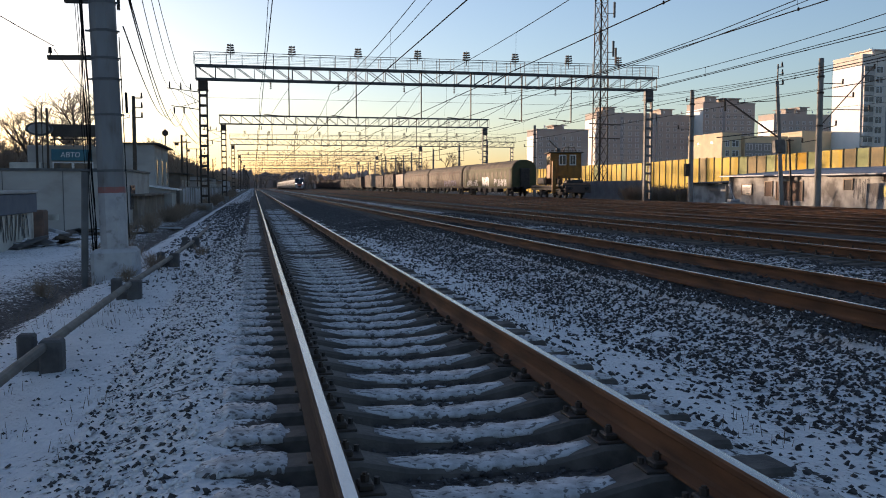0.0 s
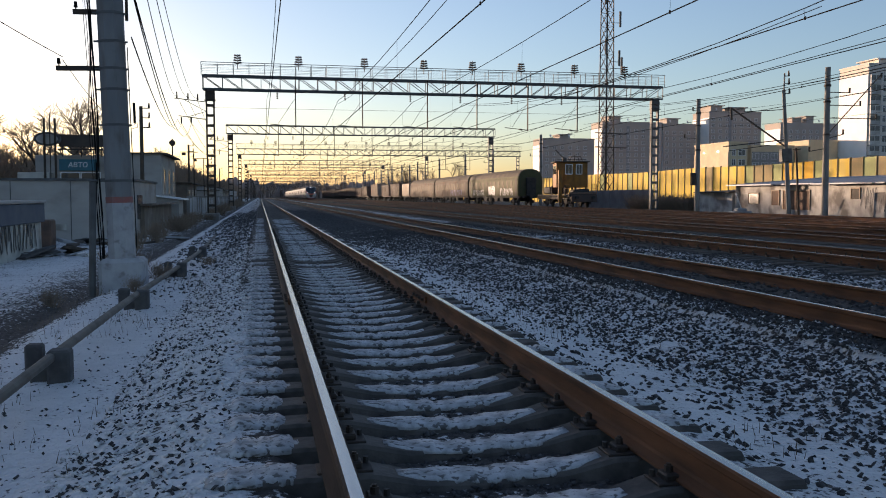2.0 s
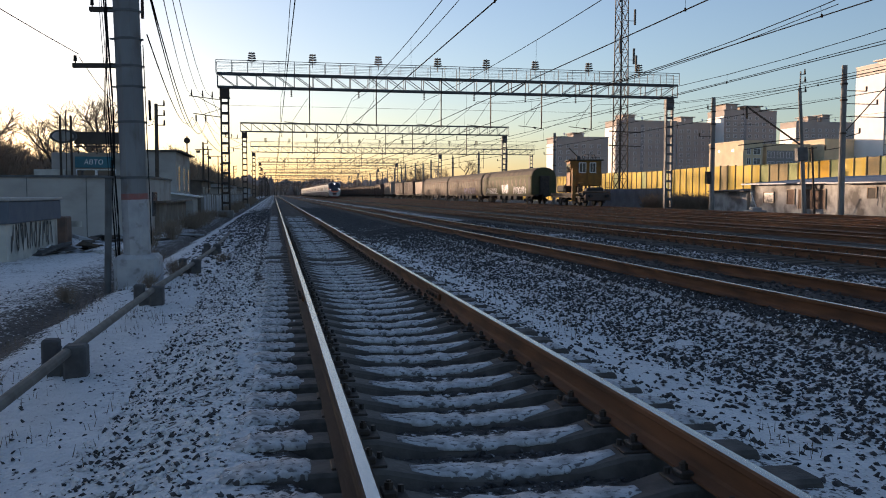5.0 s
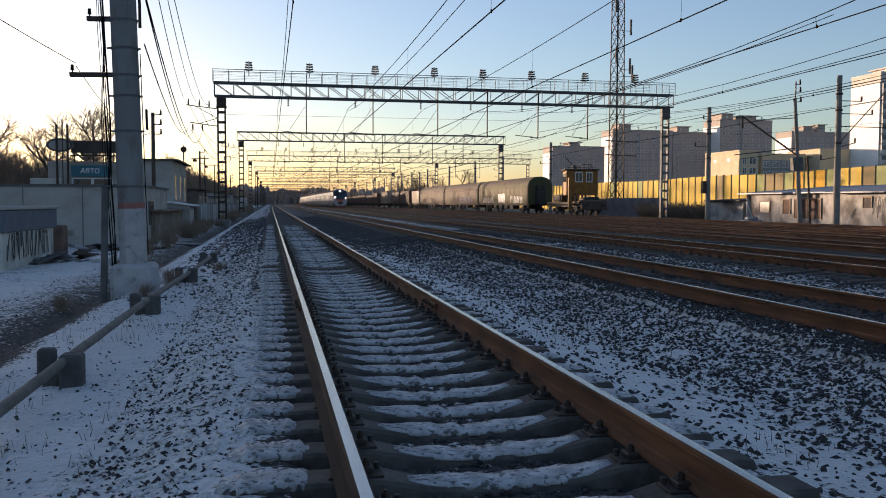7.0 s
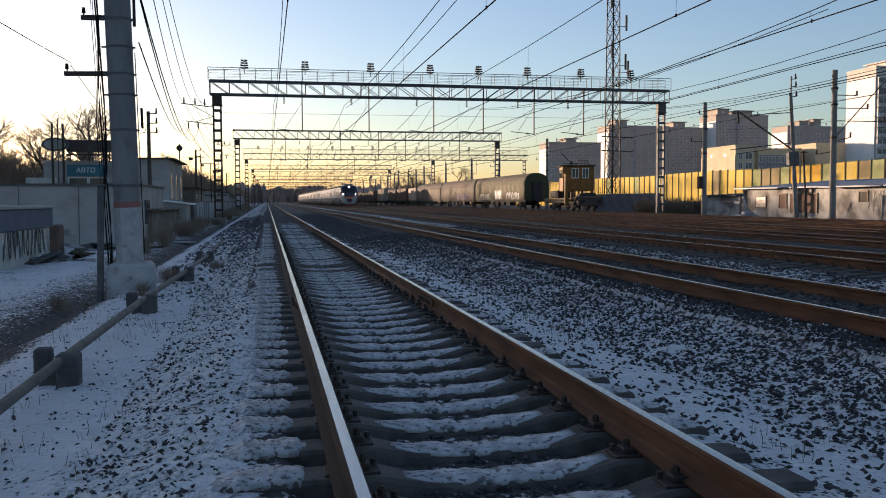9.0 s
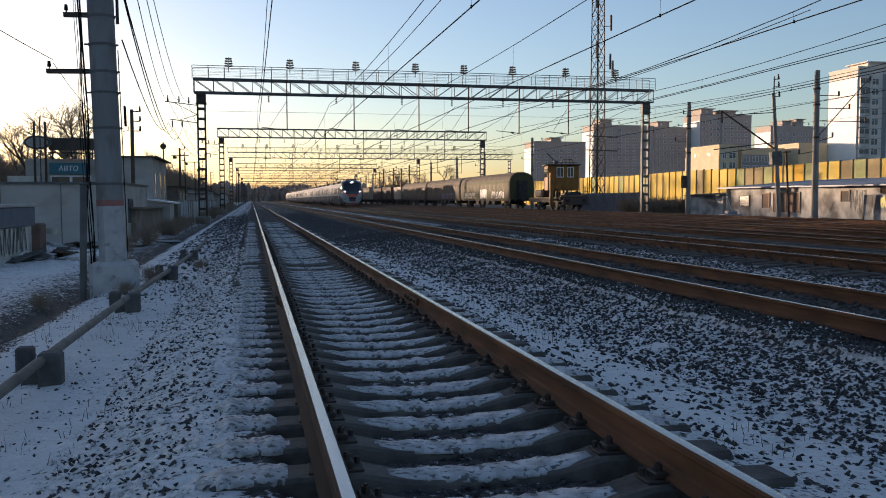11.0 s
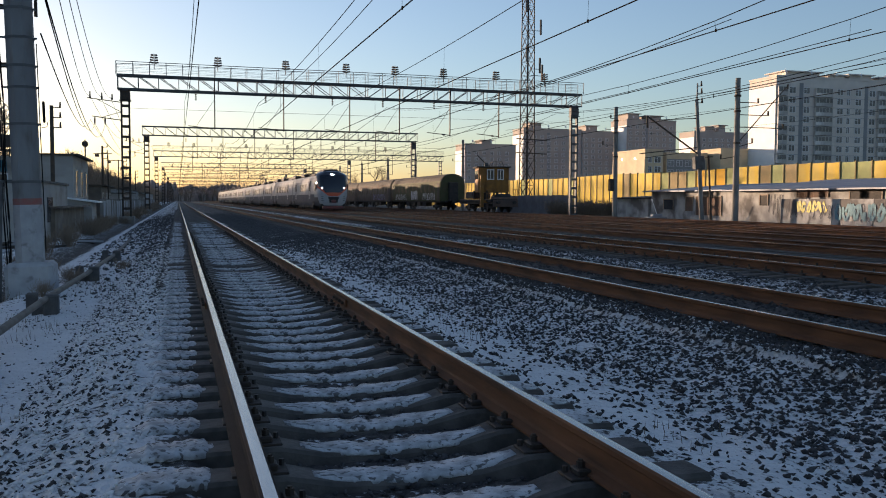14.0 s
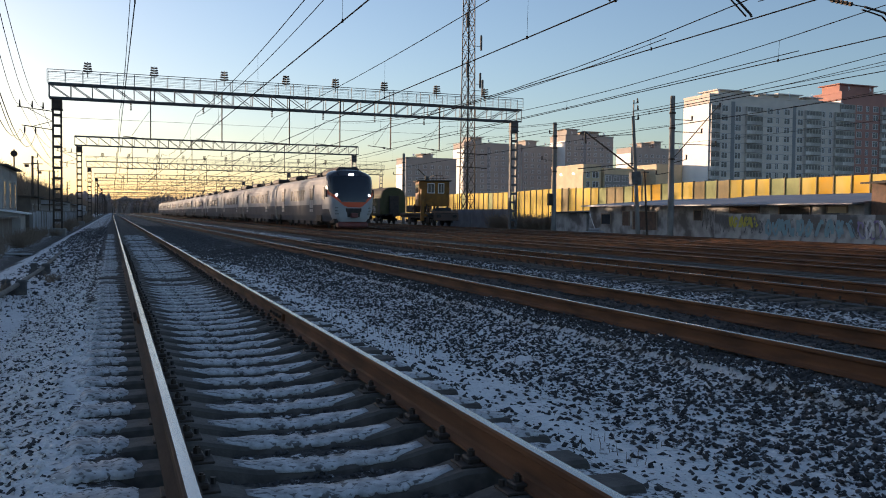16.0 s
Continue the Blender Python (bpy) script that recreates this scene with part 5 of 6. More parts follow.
def billboard():
    t = thing("billboard", pose(-12.0, 57.4, 0), "long dark board on thin struts seen from behind", "billboard")
    s = Solid()
    s.box(-0.1, 2.6, 0, 0.12, 4.2, 4.95, bev=0.01)
    part("board", s, M["dark_board"], t)
    s = Solid()
    s.box(-0.1, 2.6, -0.3, 0.3, 4.0, 4.06)
    for x in (0.1, 1.2, 2.4):
        s.beam((x, 0.05, 3.6), (x, 0.05, 4.2), 0.06)
    part("strut", s, M["iron"], t)


billboard()


def pylon_sign():
    t = thing("oval_sign", pose(-12.6, 56.8, 0), "oval sign on steel posts above the roofs", "sign")
    s = Solid()
    n = 28
    s.loft([[(0.78 * math.cos(2 * math.pi * i / n), y, 4.62 + 0.42 * math.sin(2 * math.pi * i / n)) for i in range(n)] for y in (-0.09, 0.09)])
    part("oval_board", s, M["gal"], t)
    s = Solid()
    s.loft([[(0.62 * math.cos(2 * math.pi * i / n), y, 4.62 + 0.31 * math.sin(2 * math.pi * i / n)) for i in range(n)] for y in (-0.1, -0.093)])
    part("oval_face", s, M["shop_wall"], t, "dull oval face without readable writing")
    for x, h in ((-0.12, 5.85), (0.5, 5.85), (0.2, 6.2)):
        s = Solid()
        s.rod((x, -0.25, -0.8), (x, -0.25, h), 0.07 if h < 6 else 0.03, 8)
        part("steel_post", s, M["iron"], t)


pylon_sign()


def left_shed(m, lx, ly, h, wall, label, roof=None, windows=0, pitch=0.0):
    """A shed whose long side faces +x."""
    t = thing("shed", m, label, "shed", "sheds along the left side")
    s = Solid()
    s.add([(-lx, 0, -0.3), (0, 0, -0.3), (0, ly, -0.3), (-lx, ly, -0.3), (-lx, 0, h + pitch), (0, 0, h), (0, ly, h), (-lx, ly, h + pitch)],
          [(3, 2, 1, 0), (4, 5, 6, 7), (0, 1, 5, 4), (1, 2, 6, 5), (2, 3, 7, 6), (3, 0, 4, 7)])
    part("wall", s, wall, t)
    s = Solid()
    k = pitch / lx
    s.add([(-lx - 0.2, -0.2, h + pitch + 0.2 * k + 0.004), (0.35, -0.2, h - 0.35 * k + 0.004), (0.35, ly + 0.2, h - 0.35 * k + 0.004), (-lx - 0.2, ly + 0.2, h + pitch + 0.2 * k + 0.004),
           (-lx - 0.2, -0.2, h + pitch + 0.2 * k + 0.09), (0.35, -0.2, h - 0.35 * k + 0.09), (0.35, ly + 0.2, h - 0.35 * k + 0.09), (-lx - 0.2, ly + 0.2, h + pitch + 0.2 * k + 0.09)],
          [(3, 2, 1, 0), (4, 5, 6, 7), (0, 1, 5, 4), (1, 2, 6, 5), (2, 3, 7, 6), (3, 0, 4, 7)])
    part("roof", s, roof or M["roof_dark"], t)
    for i in range(windows):
        y = ly * (i + 0.5) / windows
        s = Solid()
        s.box(-0.03, 0.04, y - 0.45, y + 0.45, h * 0.45, h * 0.8)
        w = part("window", s, M["glass_dark"], t)
        s = Solid()
        for a, b, c, d in ((y - 0.52, y - 0.45, h * 0.45, h * 0.8), (y + 0.45, y + 0.52, h * 0.45, h * 0.8), (y - 0.52, y + 0.52, h * 0.8, h * 0.83)):
            s.box(-0.02, 0.06, a, b, c, d)
        part("window_frame", s, M["kiosk_wall"], w)
    return t


left_shed(pose(-5.3, 42.5, -0.75), 4, 12.5, 1.45, M["old_plaster"], "low shed of crumbling brown plaster", M["old_plaster"], 0)
left_shed(pose(-6.0, 56.5, -0.75), 2.2, 9, 4.5, M["shop_wall"], "two-storey grey utility house beside the track", M["roof_dark"], 3)
left_shed(pose(-4.9, 55.5, -0.75), 2.6, 3.0, 1.7, M["shop_wall"], "small shed under a pale sheet roof", M["white_frame"], 0, 0.35)
left_shed(pose(-5.6, 71, -0.75), 5, 10, 2.9, M["old_plaster"], "brown plastered shed with dark windows", None, 3)
left_shed(pose(-5.2, 84, -0.75), 5, 12, 2.4, M["shop_wall"], "grey shed beside the fence", None, 4)
left_shed(pose(-6.2, 99, -0.75), 6, 14, 3.0, M["wall"], "grey rendered workshop along the line", None, 4)
left_shed(pose(-6.2, 116, -0.75), 6, 18, 2.7, M["shop_wall"], "grey shed beside the fence", None, 5)
left_shed(pose(-6.5, 138, -0.75), 6, 20, 3.2, M["wall"], "grey rendered workshop along the line", None, 5)
left_shed(pose(-7, 162, -0.75), 7, 40, 3.0, M["old_plaster"], "brown plastered shed with dark windows", None, 6)
left_shed(pose(-7, 210, -0.75), 8, 60, 3.4, M["wall"], "grey rendered workshop along the line", None, 8)


def board_fence(m, ly, h):
    t = thing("board_fence", m, "weathered grey fence of concrete panels", "fence")
    n = int(ly / 2.5)
    s = Solid()
    s.box(-0.05, 0.05, 0.04, 2.46, -0.3, h, bev=0.015)
    s.box(0.05, 0.075, 0.3, 2.2, 0.15, h - 0.2, bev=0.01)
    me = s.mesh("panel", M["wall"])
    p_ = Solid()
    p_.box(-0.1, 0.1, -0.08, 0.08, -0.3, h + 0.1)
    pm = p_.mesh("post", M["polecon"])
    for i in range(n):
        o = part("panel", me, None, t)
        o.location = (rnd.uniform(-0.03, 0.03), i * 2.5, rnd.uniform(-0.08, 0.05))
        o.rotation_euler.y = rnd.uniform(-0.03, 0.03)
        o = part("post", pm, None, t)
        o.location.y = i * 2.5


board_fence(pose(-4.7, 60, -0.7), 130, 1.75)


def utility_pole(m, h, label):
    t = thing("utility_pole", m, label, "utility pole", "utility poles on the left")
    s = Solid()
    s.rod((0, 0, -0.5), (0, 0, h), 0.12, 8, 0.09)
    part("shaft", s, M["bark"], t)
    for k in range(3):
        z = h - 0.1 - 0.5 * k
        s = Solid()
        s.beam((0, 0, z), (0.42, 0, z), 0.05)
        s.rod((0.4, 0, z), (0.4, 0, z + 0.28), 0.06, 7, 0.035)
        part("insulator", s, M["iron"], t)
    return t


u1 = utility_pole(pose(-6.0, 47.6, -0.3), 6.1, "dark wooden utility pole with three insulators")
copy_thing(u1, pose(-6.3, 82, -0.3))
copy_thing(u1, pose(-6.3, 112, -0.3))
copy_thing(u1, pose(-6.6, 150, -0.3))
s = Solid()
s.rod((0, 0, -0.5), (0, 0, 5.3), 0.05, 6)
s.rod((0, -0.06, 5.0), (0, 0.06, 5.0), 0.22, 14)
single("round_sign", s, M["iron"], "round dark sign on a thin post", "sign", m=pose(-6.2, 66, 0))
for y in (70.0, 82.0, 100.0):
    s = Solid()
    s.rod((0, 0, -0.8), (0, 0, 4.6), 0.05, 6)
    s.beam((-1.0, 0, 4.55), (0.3, 0, 4.55), 0.06)
    s.box(-0.9, -0.6, -0.15, 0.15, 4.3, 4.5, bev=0.03)
    single("lamp_post", s, M["iron"], "thin steel lamp post by the fence", "lamp post", m=pose(-5.0, y, 0))


# ---- thicket along the yard ----
def thicket(name, n, x0, x1, y0, y1, h, label, seed):
    """A deep belt of bare saplings: thin upright twigs with an uneven top."""
    r = np.random.default_rng(seed)
    x, y = r.uniform(x0, x1, n), r.uniform(y0, y1, n)
    top = h * np.array([0.86 + 0.3 * noise.noise((a * 0.12, b * 0.06, 2.0)) + 0.22 * noise.noise((a * 0.5, b * 0.35, 7.0)) for a, b in zip(x, y)])
    z = -0.8 + (top + 0.3) * r.random(n) ** 0.85
    ln = r.uniform(1.0, 2.6, n) * np.clip((top - z) / 3.0, 0.35, 1)
    ax = np.stack([r.normal(0, 0.38, n), r.normal(0, 0.38, n), np.ones(n)], -1)
    ax /= np.linalg.norm(ax, axis=1)[:, None]
    a = r.uniform(0, 6.28, n)
    w = np.stack([np.cos(a), np.sin(a), np.zeros(n)], -1) * (r.uniform(0.03, 0.09, n) * np.clip(1.3 - z / h, 0.35, 1.2))[:, None]
    w2 = np.stack([-np.sin(a), np.cos(a), np.zeros(n)], -1) * np.linalg.norm(w, axis=1)[:, None]
    o = np.stack([x, y, z], -1)
    v = np.stack([o + w, o - 0.5 * w + 0.8 * w2, o - 0.5 * w - 0.8 * w2, o + ax * ln[:, None]], 1).reshape(-1, 3)
    f = (np.array([(0, 1, 3), (1, 2, 3), (2, 0, 3)])[None] + (np.arange(n) * 4)[:, None, None]).reshape(-1, 3)
    me = bpy.data.meshes.new(name)
    me.from_pydata(v.tolist(), [], f.tolist())
    me.materials.append(M["twig"])
    return tagged(new(name, me), label, "thicket", kind="stuff")


thicket("thicket", 7000, -46, -31, 105, 135, 6.0, "dense brown thicket of bare saplings behind the sheds", 3)
thicket("thicket", 10000, -46, -31, 135, 178, 9.2, "dense brown thicket of bare saplings behind the sheds", 5)
thicket("thicket", 85000, -46, -31, 178, 700, 9.6, "dense brown thicket of bare saplings behind the sheds", 6)
thicket("thicket", 22000, -42, -24, 62, 100, 6.6, "dense brown brushwood behind the car service", 7)


thicket("thicket", 30000, -27, -11, 128, 250, 7.6, "brown thicket of bare saplings along the line", 9)
thicket("thicket", 60000, -27, -11, 250, 700, 8.0, "hazy brown thicket of bare saplings along the line", 4)


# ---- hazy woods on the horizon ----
# Haze over the backlit woods is put into this pale grey-brown colour.
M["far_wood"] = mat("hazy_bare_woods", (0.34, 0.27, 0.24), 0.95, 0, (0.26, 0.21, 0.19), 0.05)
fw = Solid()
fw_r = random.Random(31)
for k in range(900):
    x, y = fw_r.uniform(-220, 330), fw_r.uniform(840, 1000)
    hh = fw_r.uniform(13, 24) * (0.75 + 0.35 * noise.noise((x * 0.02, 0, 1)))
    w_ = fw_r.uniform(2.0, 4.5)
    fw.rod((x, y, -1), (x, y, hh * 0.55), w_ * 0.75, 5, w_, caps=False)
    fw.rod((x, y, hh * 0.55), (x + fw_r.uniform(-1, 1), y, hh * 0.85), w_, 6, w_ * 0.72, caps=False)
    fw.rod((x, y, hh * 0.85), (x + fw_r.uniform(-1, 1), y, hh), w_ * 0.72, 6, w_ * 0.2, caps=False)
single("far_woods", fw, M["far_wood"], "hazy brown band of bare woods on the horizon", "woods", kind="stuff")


# ---- unseen houses behind the sheds, added to block the low sun ----
def house(m, lx, ly, h, label):
    """A plain two-storey house with a pitched roof along y."""
    t = thing("house", m, label, "house", "houses behind the sheds")
    s = Solid()
    s.box(-lx, 0, 0, ly, -0.5, h)
    part("wall", s, M["wall"], t)
    s = Solid()
    s.loft([[(-lx - 0.4, y, h + 0.004), (0.4, y, h + 0.004), (-lx / 2, y, h + 1.7)] for y in (-0.4, ly + 0.4)])
    part("roof", s, M["roof_dark"], t)
    for z in (1.0, h - 1.9):
        n = int(ly / 3.5)
        for i in range(n):
            s = Solid()
            s.box(-0.03, 0.04, (i + 0.5) * ly / n - 0.6, (i + 0.5) * ly / n + 0.6, z, z + 1.3)
            part("window", s, M["glass_dark"], t)


# Both stand out of view and only cast shade over the yard.
for x, y, ly, hh in ((-46, 126, 26, 5.0), (-31, 60, 34, 4.6)):
    house(pose(x, y, -0.8), 9, ly, hh, "unseen grey house added to block the low sun")


# ---- bare trees ----
def tree_meshes(r, h, spread):
    """A trunk with limbs and a crown of fine twigs."""
    trunk, crown = Solid(), Solid()

    def grow(a, d, ln, rad, depth):
        b = a + d * ln
        mid = a.lerp(b, 0.5) + Vector((r.uniform(-1, 1), r.uniform(-1, 1), 0)) * ln * 0.06
        s = trunk if depth < 3 else crown
        s.rod(a, mid, rad, 5 if depth < 2 else 3, rad * 0.85, caps=False)
        s.rod(mid, b, rad * 0.85, 5 if depth < 2 else 3, rad * 0.65, caps=False)
        if depth >= 5:
            return
        n = (3, 3, 4, 4, 4)[depth]
        for i in range(n):
            up = 0.55 if depth < 2 else 0.25
            nd = (d * 0.8 + Vector((r.uniform(-1, 1), r.uniform(-1, 1), r.uniform(-0.2, 1) * up)) * spread).normalized()
            p = a.lerp(b, r.uniform(0.45, 1.0) if i else 1.0)
            grow(p, nd, ln * r.uniform(0.55, 0.8), max(0.012, rad * 0.55), depth + 1)
    grow(Vector((0, 0, -0.3)), Vector((r.uniform(-0.05, 0.05), r.uniform(-0.05, 0.05), 1)).normalized(), h * 0.30, h * 0.02, 0)
    return trunk, crown


trees = []
for i in range(4):
    r_ = random.Random(20 + i)
    tr_, cr_ = tree_meshes(r_, 9.5 + i * 0.6, 0.75)
    t = thing("bare_tree", pose(-26 - 3 * i, 96 + 5 * i, -0.8), "leafless brown tree with fine twigs", "tree", "bare trees behind the sheds")
    part("trunk", tr_, M["bark"], t)
    part("crown", cr_, M["twig"], t)
    trees.append(t)
tr_rnd = random.Random(8)
spots = [(-20, 88), (-17, 100), (-16.5, 92), (-15.5, 84)]
for k in range(70):
    spots.append((-34 - tr_rnd.random() * 45, 100 + tr_rnd.random() * 330))
for k in range(28):
    spots.append((-32 - tr_rnd.random() * 34, 98 + tr_rnd.random() * 60))
for k in range(26):
    spots.append((-10 - tr_rnd.random() * 8, 112 + tr_rnd.random() * 150))
# Mostly out of view: trees added to keep low sun off the near ground.
for k in range(75):
    spots.append((-23 - tr_rnd.random() * 40, 32 + tr_rnd.random() * 66))
for k in range(40):
    spots.append((-30 + tr_rnd.random() * 120, 560 + tr_rnd.random() * 200))
for k in range(14):
    spots.append((42 + tr_rnd.random() * 25, 240 + tr_rnd.random() * 140))
for x, y in spots:
    sc = tr_rnd.uniform(1.1, 1.65) * (0.72 if -20 < x < 0 and y > 105 else 1.0)
    o = copy_thing(tr_rnd.choice(trees), pose(x, y, -0.8, 0, 0, tr_rnd.uniform(0, 360)))
    o.scale = (sc, sc, sc)


def bush_mesh(r, h, n=70):
    s = Solid()
    for k in range(n):
        a = r.uniform(0, 6.28)
        b = Vector((math.cos(a), math.sin(a), 0)) * r.uniform(0, 0.35) * h
        tip = b * 2.2 + Vector((r.uniform(-0.2, 0.2), r.uniform(-0.2, 0.2), h * r.uniform(0.5, 1.0)))
        m_ = b.lerp(tip, 0.5) + Vector((r.uniform(-0.1, 0.1), r.uniform(-0.1, 0.1), 0)) * h
        s.rod(b, m_, 0.012, 3, 0.009, caps=False)
        s.rod(m_, tip, 0.009, 3, 0.004, caps=False)
        for q in range(3):
            e = m_ + Vector((r.uniform(-0.25, 0.25), r.uniform(-0.25, 0.25), r.uniform(0.05, 0.4))) * h
            s.rod(m_, e, 0.007, 3, 0.003, caps=False)
    return s


bushes = [single("bare_bush", bush_mesh(random.Random(40 + i), 1.0), M["twig"], "low leafless brown bush", "bush", "bushes along the fences", m=pose(-4.1, 46 + i * 3, -0.75)) for i in range(3)]
for k in range(46):
    y = 44 + k * 3.1 + tr_rnd.random() * 2
    o = copy_thing(tr_rnd.choice(bushes), pose(-4.3 + tr_rnd.uniform(-0.5, 0.6), y, -0.75, 0, 0, tr_rnd.uniform(0, 360)))
    sc = tr_rnd.uniform(0.6, 1.1) * min(1.5, 0.6 + y / 160)
    o.scale = (sc, sc, sc)
for k in range(34):
    o = copy_thing(tr_rnd.choice(bushes), pose(39.0 + tr_rnd.uniform(-0.8, 1.2), 73 + k * 0.42, -0.4, 0, 0, tr_rnd.uniform(0, 360)))
    sc = tr_rnd.uniform(1.3, 1.9)
    o.scale = (sc, sc, sc)


# ---- the electric train ----
M["train_white"] = mat("train_white_paint", (0.42, 0.42, 0.42), 0.8, 0, (0.33, 0.33, 0.33), 0.5, col3=(0.30, 0.29, 0.28), spec=0.12, scale3=1.1, mix3=(0.58, 0.75))
M["train_grey"] = mat("train_grey_band", (0.11, 0.113, 0.122), 0.8, 0, (0.085, 0.088, 0.095), 0.7, spec=0.15)
M["train_glass"] = mat("tinted_train_glass", (0.03, 0.027, 0.027), 0.55, 0, (0.06, 0.05, 0.045), 0.7, vary=0.5, spec=0.06)
M["train_red"] = mat("train_red_paint", (0.62, 0.085, 0.03), 0.4)
M["train_plough"] = mat("dull_red_plough", (0.20, 0.05, 0.045), 0.6, 0, (0.12, 0.045, 0.04), 3)
M["visor"] = mat("black_windscreen", (0.012, 0.015, 0.022), 0.12, 0)
M["headlight"] = mat("headlight_glow", (0.9, 0.9, 0.9), 0.3, 0, emit=((1.0, 0.95, 0.88), 14.0))


def side_profile(y, k=1.0):
    half = [(1.60, 0.55), (1.74, 0.95), (1.76, 1.8), (1.74, 2.6), (1.66, 3.35), (1.48, 3.75), (1.1, 4.0), (0.55, 4.12)]
    pts = half + [(0.0, 4.16)] + [(-a, b) for a, b in reversed(half)]
    return [(a * k, y, b) for a, b in pts]


def car_body(length, y0=0.0):
    s = Solid()
    s.loft([side_profile(y0), side_profile(length)])
    for i, f in enumerate(s.f):
        z = sum(s.v[j][2] for j in f) / len(f)
        if len(f) == 4:
            s.m[i] = 1 if z < 1.5 else (2 if z > 3.9 else 0)
    return s


def nose():
    """The rounded cab front: dark wrap-round windscreen, red band, white mask and dark coupler bay."""
    s = Solid()
    nu, nv = 44, 60
    prof = [(0.55, 1.28), (0.8, 1.42), (1.2, 1.58), (1.8, 1.70), (2.6, 1.73), (3.35, 1.77), (3.8, 1.75), (4.05, 1.66), (4.22, 1.45), (4.34, 1.15), (4.45, 0.7)]
    zs = np.linspace(0.55, 4.42, nv)
    hw = np.interp(zs, [p[0] for p in prof], [p[1] for p in prof])
    idx = lambda i, j: j * (nu + 1) + i
    vs = []
    for j in range(nv):
        z = zs[j]
        for i in range(nu + 1):
            u = -1 + 2 * i / nu
            x = u * hw[j]
            base = 0.0 if z < 1.9 else 0.30 * (z - 1.9) ** 1.6 * 0.62
            if z > 3.9:
                base += (z - 3.9) * 1.1
            y = base + 0.45 * abs(u) ** 2.6 + 1.0 * max(0, abs(u) - 0.72) ** 2 * 6 + (0.25 * (0.9 - z) if z < 0.9 else 0)
            vs.append((x, y, z))
    fs, ms = [], []
    for j in range(nv - 1):
        for i in range(nu):
            fs.append((idx(i, j), idx(i + 1, j), idx(i + 1, j + 1), idx(i, j + 1)))
            x = abs(sum(vs[k][0] for k in fs[-1]) / 4)
            z = sum(vs[k][2] for k in fs[-1]) / 4
            visor_low = 2.02 + max(0, x - 0.9) * 1.0
            if z > visor_low and x < 1.72 and z < 4.36:
                m_ = 1
            elif z > 1.62 and x < 0.55 + (z - 1.62) * 1.3 and z <= visor_low:
                m_ = 2
            elif 0.85 < z < 1.55 and x < 0.48 + 0.15 * (z - 0.85):
                m_ = 3
            else:
                m_ = 0
            ms.append(m_)
    s.v, s.f, s.m = vs, fs, ms
    # skin from the rim of the front to the first full section of the body
    n_side = nv
    for q, i in ((-1, 0), (1, nu)):
        o = len(s.v)
        for j in range(nv):
            z = zs[j]
            xf = float(np.interp(z, [0.55, 0.95, 1.8, 2.6, 3.35, 3.75, 4.0, 4.12, 4.16], [1.60, 1.74, 1.76, 1.74, 1.66, 1.48, 1.1, 0.55, 0.0]))
            s.v.append((q * xf, 2.6, min(z, 4.16)))
        for j in range(nv - 1):
            s.f.append((idx(i, j), idx(i, j + 1), o + j + 1, o + j))
            s.m.append(0 if zs[j] > 1.45 else 4)
    s.f.append(tuple(idx(i, nv - 1) for i in range(nu + 1)) + (len(s.v) - 1, len(s.v) - 1 - nv))
    s.m.append(0)
    s.smooth = True
    return s


